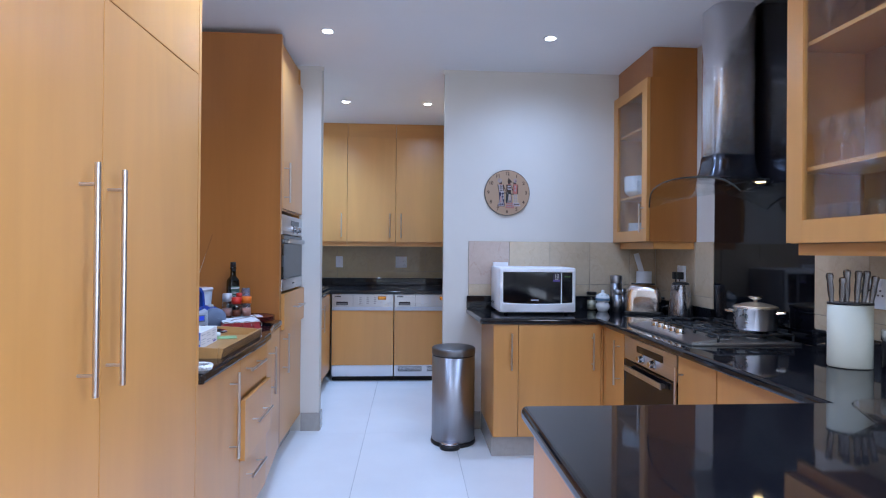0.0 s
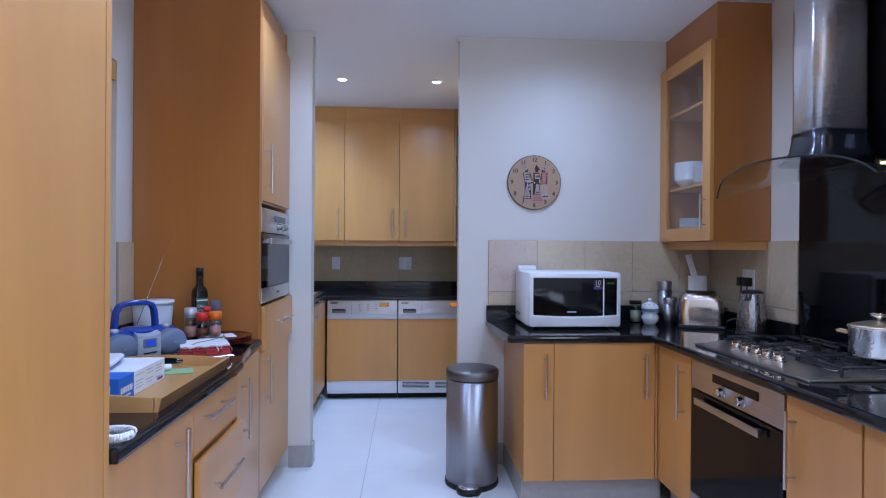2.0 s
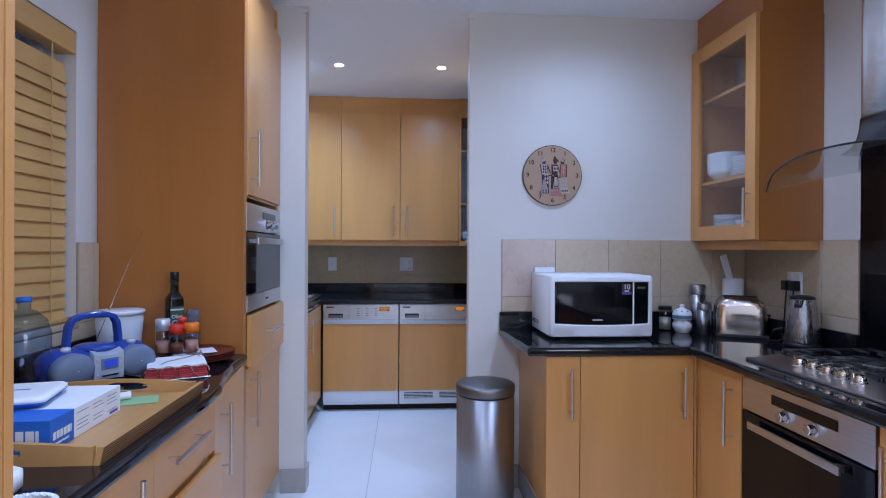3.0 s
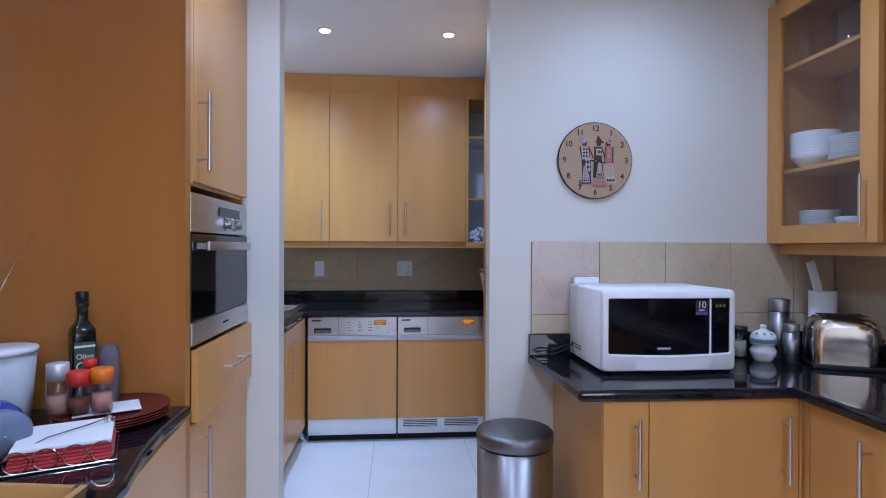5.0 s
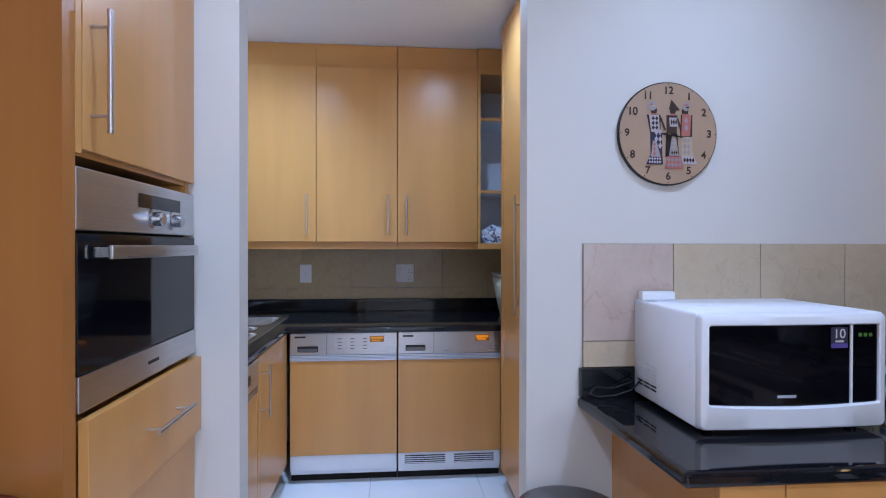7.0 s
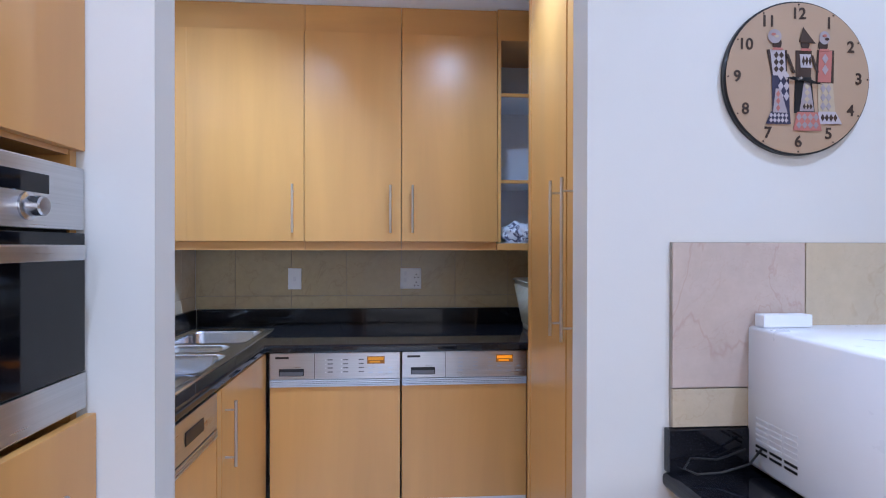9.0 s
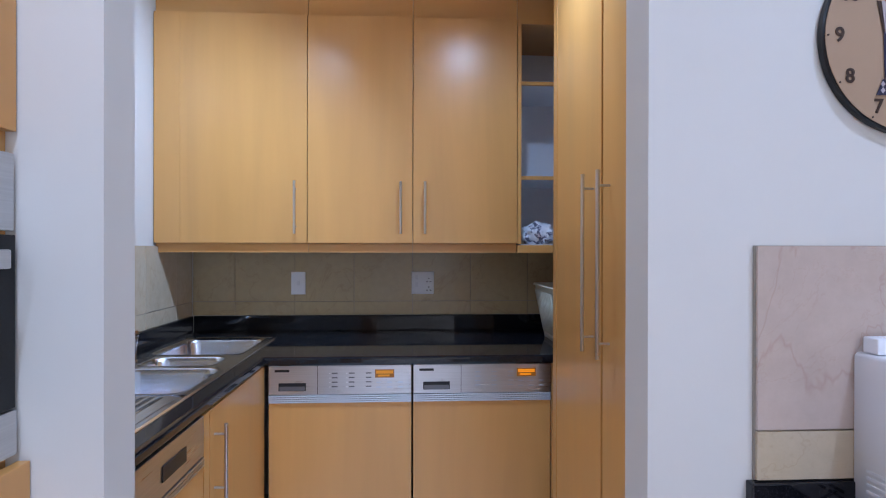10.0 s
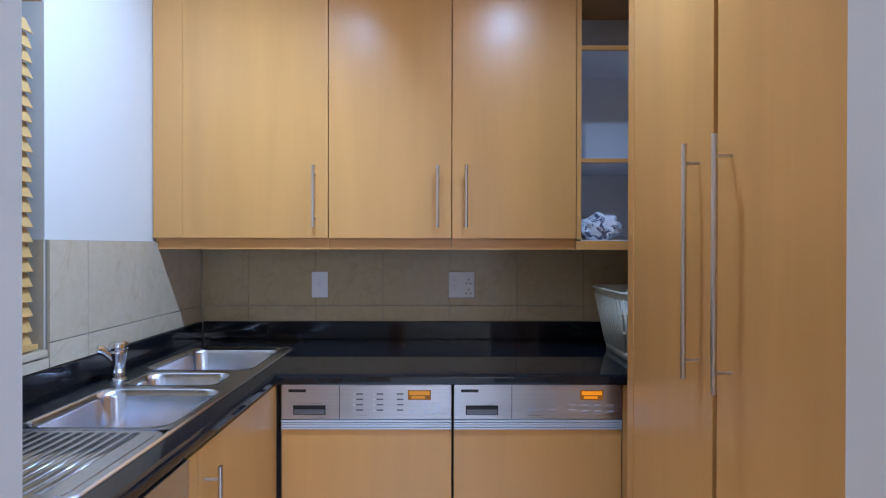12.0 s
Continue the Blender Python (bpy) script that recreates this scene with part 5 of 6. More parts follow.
def napkin_holder():
    u = thing("napkin_holder", (-0.82, 2.545, TOP), "wire holder with red and white paper napkins", "napkin holder", 24)
    w = 0.092
    for i in range(5):
        k = 1 - 0.01 * i
        part("red_napkin", box(bmesh.new(), -w * k, w * k, -w * k + 0.003 * i, w * k, 0.006 + 0.0065 * i, 0.0115 + 0.0065 * i, 0.002), M_NAPRED, u)
    part("white_napkin", box(bmesh.new(), -w * 0.95, w * 0.97, -w * 0.9, w * 0.98, 0.0385, 0.046, 0.003), M_PAPER, u)
    bm = bmesh.new()
    q = w + 0.006
    tube([(-q, -q, 0.004), (q, -q, 0.004), (q, q, 0.004), (-q, q, 0.004), (-q, -q, 0.004)], 0.0022, 8, bm)
    for s in range(4):
        cx = -q + q / 4 + s * q / 2
        tube([(cx + 0.021 * math.cos(a), -q, 0.026 + 0.021 * math.sin(a)) for a in [2 * math.pi * i / 18 for i in range(19)]], 0.0018, 7, bm)
    part("wire_frame", bm, M_CHROME, u, "bent chrome wire frame")
    part("wire_arm", tube([(-q, -q + 0.01, 0.03), (-0.03, -0.03, 0.050), (0.04, 0.02, 0.052), (q * 0.8, 0.05, 0.056), (q * 0.82, 0.055, 0.066)], 0.002, 8), M_CHROME, u)
    part("weight", lathe([(0, 0), (0.011, 0), (0.012, 0.006), (0.004, 0.014), (0, 0.015)], 16, (q * 0.8, 0.05, 0.0462)), M_CHROME, u)


napkin_holder()


def tray():
    u = thing("serving_tray", (-0.853, 2.025, TOP), "beech plywood serving tray with cut-out handles", "tray", 0)
    w, d, hs = 0.200, 0.262, 0.036
    part("base", boxes((-w + 0.0065, w - 0.0065, -d + 0.0065, d - 0.0065, 0.001, 0.009)), M_TRAY, u)
    lean = 0.008
    for s in (-1, 1):
        rings = [[(s * (w + o), y, z) for o, z in ((-0.006, 0.0), (0.006, 0.0), (0.006 + lean, hs), (-0.006 + lean, hs))][::s] for y in (-d - 0.006, d + 0.006)]
        bm = loft(bmesh.new(), rings)
        for f in bm.faces:
            f.smooth = False
        bmesh.ops.recalc_face_normals(bm, faces=bm.faces)
        sd = part("long_side", bm, M_TRAY, u)
        # plies show as fine dark and pale lines along the sloping side
        for k in range(6):
            z = 0.003 + 0.0056 * k
            o = 0.0063 + lean * z / hs
            part("ply_line", boxes(tuple(sorted((s * (w + o), s * (w + o + 0.0012)))) + (-d - 0.005, d + 0.005, z, z + 0.0024)), M_PLY, sd)
    for s in (-1, 1):
        bm = bmesh.new()
        n = 40
        for i in range(n):
            a, b = -w + 0.007 + (2 * w - 0.014) * i / n, -w + 0.007 + (2 * w - 0.014) * (i + 1) / n
            m = (a + b) / 2
            top = hs + 0.010 * max(0, math.cos(m / w * 1.57)) ** 1.2
            half = 0.0115 * math.sqrt(max(0, 1 - (m / 0.058) ** 4))
            for lo, hi in (((0.0, 0.025 - half), (0.025 + half, top)) if half > 0.002 else ((0.0, top),)):
                box(bm, a, b, s * d - 0.006, s * d + 0.006, lo, hi)
        bmesh.ops.remove_doubles(bm, verts=bm.verts, dist=0.0001)
        part("end_board", bm, M_TRAY, u, "end board with a hand hole")


tray()
tz = TOP + 0.0095
cb = thing("carton", (-0.866, 1.98, tz), "white carton with a blue printed end on the tray", "box", 2)
part("card_body", box(bmesh.new(), -0.092, 0.092, -0.0945, 0.115, 0.0003, 0.066, 0.0015), M_PAPER, cb)
be = part("blue_end", box(bmesh.new(), -0.0925, 0.0925, -0.182, -0.095, 0.0, 0.0665, 0.0012), M_BOXBLUE, cb, "blue printed end")
for k, wd in enumerate((0.010, 0.010, 0.009, 0.010, 0.011, 0.004)):
    part("print_bar", boxes((0.0926, 0.093, -0.172 + 0.0125 * k, -0.172 + 0.0125 * k + wd, 0.022, 0.038)), M_INKW, be)
    part("print_bar", boxes((-0.03 + 0.019 * k, -0.03 + 0.019 * k + wd * 1.5, -0.1826, -0.1821, 0.022, 0.046)), M_INKW, be)
part("print_bar", boxes((0.0926, 0.093, -0.165, -0.115, 0.011, 0.015)), M_INKW, be)
for k in range(5):
    for q, (y0, y1) in enumerate(((-0.085, -0.035), (-0.02, 0.03), (0.04, 0.095))):
        if (k + q) % 4 != 3:
            part("print_line", boxes((0.0921, 0.0924, y0 + 0.004 * ((k * 3 + q) % 3), y1 - 0.006 * ((k + q) % 2), 0.016 + 0.009 * k, 0.0175 + 0.009 * k)), M_GREYBL, cb)
part("print_bar", boxes((0.0921, 0.0925, 0.06, 0.10, 0.006, 0.013)), M_PURPLE, cb)
sc = thing("wireless_router", (-0.945, 1.945, tz + 0.0672), "flat white wireless router lying on the carton", "router", 14)
bm = loft(bmesh.new(), [[(x, y, z) for x, y in rrect(-0.095 + k, 0.095 - k, -0.085 + k, 0.085 - k, 0.018, 5)] for z, k in ((0.0, 0.012), (0.008, 0.004), (0.012, 0.0))])
part("underside", bm, M_BOXBLUE, sc, "blue underside")
bm = loft(bmesh.new(), [[(x, y, z) for x, y in rrect(-0.095 + k, 0.095 - k, -0.085 + k, 0.085 - k, 0.018, 5)] for z, k in ((0.0125, 0.0), (0.020, 0.001), (0.024, 0.006), (0.025, 0.014))])
part("casing", bm, M_WHITE, sc)
part("blue_mark", boxes((-0.02, 0.04, 0.0, 0.008, 0.0252, 0.0256)), M_WATER, sc)
part("peg", tube([(-0.03, 0.02, 0.025), (-0.028, 0.022, 0.045), (-0.02, 0.026, 0.052)], 0.006, 10), M_GREYBL, sc, "small grey peg")
solid("leaflet", box(bmesh.new(), -0.05, 0.05, -0.04, 0.04, 0, 0.002, 0.0005), M_GREEN, "green printed leaflet on the tray", "leaflet", at=(-0.775, 2.185, tz + 0.0005), rz=20)
solid("paper_roll", tube([(-0.035, -0.03, 0.012), (0.035, 0.03, 0.012)], 0.010, 14), M_PAPER, "rolled white paper on the tray", "paper", at=(-0.835, 2.165, tz + 0.0028))
tp = thing("telephone", (-0.80, 1.592, TOP), "white desk telephone beside the tall cupboard", "telephone", 8)
bm = loft(bmesh.new(), [[(x, y, z + zt * (y + 0.07) / 0.14) for x, y in rrect(-0.085 + k, 0.085 - k, -0.07 + k, 0.07 - k, 0.02, 5)] for z, zt, k in ((0.0005, 0, 0.004), (0.006, 0, 0), (0.022, 0.012, 0), (0.028, 0.012, 0.006))])
part("base", bm, M_WHITE, tp)
bm = loft(bmesh.new(), [[(-0.055 + q, y, 0.040 + z) for q, z in rrect(-0.022 * k, 0.022 * k, -0.011 * j, 0.011 * j, 0.008 * min(k, j), 3)] for y, k, j in ((-0.092, 0.6, 0.6), (-0.085, 1, 1.1), (-0.05, 1, 1.1), (-0.03, 0.75, 0.8), (0.03, 0.75, 0.8), (0.05, 1, 1.1), (0.085, 1, 1.1), (0.092, 0.6, 0.6))])
bmesh.ops.recalc_face_normals(bm, faces=bm.faces)
part("handset", bm, M_WHITE, tp)
for i in range(12):
    part("key", box(bmesh.new(), 0.0 + 0.022 * (i % 3), 0.015 + 0.022 * (i % 3), -0.045 + 0.022 * (i // 3), -0.031 + 0.022 * (i // 3), 0.030, 0.041, 0.001), M_WHITEP, tp)
n = 420
back = tp.matrix_world.inverted()
pts = []
for i in range(n):
    a = 2 * math.pi * i / n * 0.93 + 0.4
    k = 1 + 0.085 * math.cos(i * 0.75)
    pts.append(back @ Vector((-0.657 + 0.044 * k * math.cos(a), 1.560 + 0.034 * k * math.sin(a), TOP + 0.0115 + 0.0075 * math.sin(i * 0.75))))
part("coiled_cord", tube(pts, 0.0028, 6), M_WHITE, tp, "coiled white cord")


def radio():
    u = thing("portable_radio", (-1.035, 2.455, TOP), "blue and silver portable radio with raised aerial", "radio", 56)
    u.scale = (0.77, 0.80, 0.84)
    seg = 28

    def ring(x, ry, rz, cz=0.074, cy=0.0):
        return [(x, cy + ry * math.cos(2 * math.pi * i / seg), cz + rz * math.copysign(abs(math.sin(2 * math.pi * i / seg)) ** 0.9, math.sin(2 * math.pi * i / seg))) for i in range(seg)]
    # blue case, waisted in the middle and rounded at both ends
    xs = ((-0.205, 0.03, 0.022), (-0.198, 0.062, 0.045), (-0.175, 0.086, 0.062), (-0.14, 0.097, 0.070), (-0.09, 0.096, 0.067), (-0.05, 0.090, 0.061), (0, 0.088, 0.059))
    rs = [ring(x, a, c) for x, a, c in xs] + [ring(-x, a, c) for x, a, c in xs[-2::-1]]
    part("case", loft(bmesh.new(), rs), M_BLUE, u)
    # two oval speakers bulge out of the front
    for s in (-1, 1):
        bm = bmesh.new()
        disc = []
        for k, out in ((1.0, -0.062), (1.0, -0.086), (0.96, -0.098), (0.82, -0.108), (0.5, -0.115), (0.12, -0.1165)):
            disc.append([(s * 0.124 + 0.079 * k * math.cos(2 * math.pi * i / seg), out, 0.071 + 0.060 * k * math.sin(2 * math.pi * i / seg)) for i in range(seg)])
        loft(bm, disc)
        bmesh.ops.recalc_face_normals(bm, faces=bm.faces)
        sp = part("speaker", bm, M_GREYBL, u, "grey rounded speaker grille")
        part("badge", lathe([(0, 0), (0.005, 0), (0.004, 0.002), (0, 0.002)], 12, (s * 0.124, -0.1168, 0.071)), M_SILVER, sp)
    bm = bmesh.new()
    rows = []
    for i in range(13):
        x = -0.058 + 0.116 * i / 12
        wv = 0.010 * (x / 0.058) ** 2
        rows.append([(x, -0.070, 0.022 - wv * 0.4), (x, -0.101, 0.024 - wv * 0.4), (x, -0.106, 0.06), (x, -0.101, 0.110 + wv), (x, -0.070, 0.122 + wv)])
    loft(bm, rows)
    bmesh.ops.recalc_face_normals(bm, faces=bm.faces)
    pn = part("front_panel", bm, M_SILVER, u, "silver waisted control panel")
    part("screen_frame", box(bmesh.new(), -0.032, 0.034, -0.1085, -0.1035, 0.060, 0.100, 0.001), M_GREYBL, pn)
    part("screen", box(bmesh.new(), -0.022, 0.026, -0.1105, -0.1087, 0.068, 0.094, 0.0008), M_LEDB, pn, "small blue display")
    for i in range(8):
        bm = lathe([(0, 0), (0.0055, 0), (0.0045, 0.004), (0, 0.004)], 12)
        bmesh.ops.transform(bm, matrix=pose((-0.046 if i < 4 else 0.047), -0.1015, 0.045 + 0.018 * (i % 4), 90, 0, 0), verts=bm.verts)
        part("button", bm, M_SILVER2, pn)
    part("slot", box(bmesh.new(), -0.03, 0.035, -0.108, -0.104, 0.034, 0.040, 0.0008), M_BLACK, pn)
    part("cd_lid", lathe([(0, 0.128), (0.078, 0.124), (0.080, 0.134), (0.066, 0.143), (0.03, 0.147), (0, 0.148)], 32), M_BLUE, u)
    for s in (-1, 1):
        part("dial", lathe([(0, 0.138), (0.018, 0.136), (0.018, 0.150), (0.014, 0.154), (0, 0.154)], 20, (s * 0.128, -0.035, -0.004)), M_SILVER2, u)
    # carrying handle: a broad flat band bent over the case
    arch = [(-0.104, 0.085), (-0.102, 0.16), (-0.095, 0.215), (-0.08, 0.240), (-0.05, 0.250), (0, 0.254), (0.05, 0.250), (0.08, 0.240), (0.095, 0.215), (0.102, 0.16), (0.104, 0.085)]
    rows = []
    for i, (x, z) in enumerate(arch):
        (xa, za), (xb, zb) = arch[max(0, i - 1)], arch[min(len(arch) - 1, i + 1)]
        ln = math.hypot(xb - xa, zb - za)
        nx, nz = -(zb - za) / ln * 0.010, (xb - xa) / ln * 0.010
        rows.append([(x + nx * q, 0.015 + 0.020 * p, z + nz * q) for p, q in ((-1, -0.6), (-0.8, -1), (0.8, -1), (1, -0.6), (1, 0.6), (0.8, 1), (-0.8, 1), (-1, 0.6))])
    bm = loft(bmesh.new(), rows)
    bmesh.ops.recalc_face_normals(bm, faces=bm.faces)
    part("carry_handle", bm, M_BLUE, u)
    part("foot", boxes((-0.12, 0.12, -0.05, 0.05, 0.0, 0.012)), M_BLACK, u)
    bpy.context.view_layer.update()
    inv = u.matrix_world.inverted()
    part("aerial", tube([inv @ Vector((-1.065, 2.52, TOP + 0.125)), inv @ Vector((-1.045, 2.79, 1.345))], 0.0022, 8), M_CHROME, u, "thin raised chrome aerial")


radio()
tb = thing("storage_tub", (-1.13, 2.795, TOP), "clear plastic tub with a lid", "tub")
part("tub", lathe([(0, 0), (0.066, 0), (0.068, 0.004), (0.082, 0.178), (0.0795, 0.178), (0.065, 0.007), (0, 0.007)], 32), M_MILKY, tb)
part("lid", lathe([(0, 0.179), (0.085, 0.175), (0.0865, 0.186), (0.083, 0.191), (0, 0.189)], 32), M_WHITEP, tb)
wb = thing("water_bottle", (-1.135, 2.28, TOP), "large blue-tinted plastic water bottle", "bottle")
part("bottle", lathe([(0, 0), (0.062, 0), (0.066, 0.006), (0.066, 0.06), (0.063, 0.07), (0.066, 0.08), (0.066, 0.18), (0.055, 0.22), (0.03, 0.245), (0.016, 0.25), (0.016, 0.27), (0, 0.27)], 32), M_WATER, wb)
part("cap", lathe([(0, 0.2705), (0.019, 0.2705), (0.019, 0.285), (0, 0.286)], 18), M_BOXBLUE, wb)

# ---- laundry ----
def appliance(x0, w, dryer):
    u = thing("tumble_dryer" if dryer else "washing_machine", (x0, 4.972, 0), "built-in %s with steel control panel and beech front" % ("tumble dryer" if dryer else "washing machine"), "appliance", group="laundry appliances")
    top = 0.842
    part("casing", boxes((0.004, w - 0.004, 0.022, 0.58, 0.05, top)), M_WHITEP, u)
    cp = part("control_panel", box(bmesh.new(), 0.003, w - 0.003, -0.004, 0.02, 0.722, top, 0.002), M_STEEL, u, "brushed steel control panel")
    part("panel_joint", boxes((0.2025, 0.2045, -0.0046, -0.0042, 0.724, top - 0.002)), M_DARK, cp)
    part("drawer_grip", box(bmesh.new(), 0.044, 0.156, -0.006, -0.0042, 0.738, 0.771, 0.0008), M_BLACK, cp, "dark recessed grip")
    part("grip_lip", boxes((0.048, 0.152, -0.0068, -0.0061, 0.740, 0.757)), M_GREYST, cp)
    part("name_plate", boxes((0.028, 0.088, -0.0046, -0.0042, 0.816, 0.826)), M_IRON, cp)
    ds = part("display", box(bmesh.new(), 0.440, 0.520, -0.006, -0.0042, 0.790, 0.824, 0.0006), M_AMBERD, cp, "amber lit display")
    for a, b, lo, hi in ((0.445, 0.515, 0.807, 0.820), (0.452, 0.500, 0.795, 0.803)):
        part("display_text", boxes((a, b, -0.0064, -0.0061, lo, hi)), M_AMBER if dryer else M_AMBERM, ds)
    for c in range(3):
        for r in range(4):
            part("programme_mark", boxes((0.262 + 0.07 * c, 0.285 + 0.07 * c, -0.0047, -0.0042, 0.752 + 0.0185 * r, 0.757 + 0.0185 * r)), M_SILVER if dryer else M_GREYST, cp)
            if not dryer and c < 2:
                part("programme_light", boxes((0.252 + 0.07 * c, 0.256 + 0.07 * c, -0.0049, -0.0042, 0.7515 + 0.0185 * r, 0.7555 + 0.0185 * r)), M_WHITE, cp)
    for c in range(3):
        for r in range(2):
            part("button", box(bmesh.new(), 0.445 + 0.045 * c, 0.466 + 0.045 * c, -0.0062, -0.0042, 0.748 + 0.02 * r, 0.7535 + 0.02 * r, 0.0006), M_SILVER, cp)
    for k in range(4):
        part("trim_strip", box(bmesh.new(), 0.003, w - 0.003, -0.006, 0.018, 0.688 + 0.0083 * k, 0.694 + 0.0083 * k, 0.0012), M_SILVER2, u)
    part("front_panel", box(bmesh.new(), 0.003, w - 0.003, 0.0, 0.02, 0.162, 0.686, 0.0015), M_WOOD, u, "beech-veneer front panel")
    kp = part("kick_panel", box(bmesh.new(), 0.004, w - 0.004, 0.004, 0.02, 0.075, 0.160, 0.0015), M_WHITEP, u, "white kick panel")
    if dryer:
        for a, b in ((0.04, 0.27), (0.32, w - 0.04)):
            part("vent", box(bmesh.new(), a, b, 0.0015, 0.0038, 0.098, 0.146, 0.0006), M_IRON, kp)
            for r in range(4):
                part("louvre", boxes((a, b, -0.0005, 0.0012, 0.101 + 0.0115 * r, 0.1055 + 0.0115 * r)), M_WHITEP, kp)
    for x in (0.06, w - 0.06):
        for y in (0.10, 0.5):
            part("foot", lathe([(0, 0), (0.018, 0), (0.018, 0.0495), (0, 0.0495)], 14, (x, y, 0)), M_BLACK, u)
    # dark board added for the shade in the gap under the machine
    part("floor_gap_shade", boxes((0.0, w, 0.06, 0.07, 0.001, 0.049)), M_DARK, u)
    return u


appliance(-0.691, 0.594, False)
appliance(-0.095, 0.588, True)
solid("filler_panel", box(bmesh.new(), 0.495, 0.519, 4.975, 4.995, 0.12, LTOP - 0.038, 0.001), M_WOOD, "narrow beech filler beside the dryer", "filler panel")

UB, UT, UY = 1.35, 2.412, 5.266


def upper(x0, x1, label):
    u = thing("wall_cabinet", (x0, UY, 0), label, "wall cabinet", group="laundry wall cabinets")
    w = x1 - x0
    part("body", boxes((0.0005, w - 0.0005, 0.0, LND - UY - 0.001, UB, UT)), M_WOOD, u)
    part("valance", boxes((0.0005, w - 0.0005, 0.006, 0.028, UB - 0.042, UB - 0.0005)), M_WOOD_X, u)
    part("cornice", boxes((0.0005, w - 0.0005, 0.004, 0.04, UT + 0.0005, CEIL - 0.003)), M_WOOD_X, u)
    return u, w


u, w = upper(WEST + 0.002, -0.584, "wide beech-veneer laundry wall cabinet")
front("filler", 0.0, 0.1205, UB + 0.001, UT, u)
front("door", 0.118, w, UB + 0.001, UT, u, ("v", w - 0.052, 1.395, 1.637))
u, w = upper(-0.583, -0.0955, "beech-veneer laundry wall cabinet")
front("door", 0.0, w, UB + 0.001, UT, u, ("v", w - 0.055, 1.395, 1.637))
u, w = upper(-0.0945, 0.399, "beech-veneer laundry wall cabinet")
front("door", 0.0, w, UB + 0.001, UT, u, ("v", 0.056, 1.395, 1.637))

so = thing("open_shelf_unit", (0.4005, UY, 0), "open laundry shelf unit with white interior", "shelf unit")
w = LEAST - 0.4025
dd = LND - UY - 0.001
part("side_panel", boxes((0, 0.018, 0.003, dd, UB - 0.001, UT - 0.02)), M_WHITEP, so)
part("side_edge", boxes((0, 0.018, -0.018, 0.0025, UB - 0.001, UT - 0.02)), M_WOOD, so)
part("back_panel", boxes((0.0185, w, dd - 0.012, dd, UB + 0.02, UT - 0.02)), M_WHITEP, so)
part("bottom_panel", boxes((0.0, w, -0.018, dd, UB - 0.042, UB - 0.006)), M_WOOD_X, so)
part("shelf_lining", boxes((0.0185, w, 0.0, dd - 0.0125, UB - 0.0055, UB - 0.002)), M_WHITEP, so)
part("top_panel", boxes((0.0, w, -0.014, dd, UT - 0.019, CEIL - 0.003)), M_WOOD_X, so)
for z in (1.675, 2.128):
    sh = part("shelf", boxes((0.0185, w, 0.0265, dd - 0.0125, z - 0.016, z)), M_WHITEP, so)
    part("shelf_edge", boxes((0.0185, w, 0.01, 0.026, z - 0.0162, z + 0.0002)), M_WOOD_X, sh)
for z in (1.55, 1.98, 2.2):
    part("shelf_pin", boxes((0.0182, 0.022, 0.05, 0.056, z, z + 0.006)), M_IRON, so)

m, t, b = nodes_of("printed_bag")
t.links.new(ramp(t, noise_tex(t, coords(t), 26, 3, 0.6, 1.0), [(0.40, (0.10, 0.10, 0.16)), (0.46, (0.78, 0.79, 0.83))]), b.inputs["Base Color"])
b.inputs["Roughness"].default_value = 0.35
M_BAG = m
# crumpled bag on the lowest open shelf
bm = bmesh.new()
bmesh.ops.create_icosphere(bm, subdivisions=4, radius=1.0)
for v in bm.verts:
    n = noise.noise(v.co * 2.1) * 0.28 + noise.noise(v.co * 5.3) * 0.12
    v.co = Vector((v.co.x * 0.085, v.co.y * 0.08, v.co.z * 0.058)) * (1 + n)
    v.co.z = max(v.co.z, -0.05)
for f in bm.faces:
    f.smooth = True
solid("plastic_bag", bm, M_BAG, "crumpled white plastic bag with dark print on the open shelf", "bag", at=(0.525, 5.36, UB - 0.002 + 0.0505))


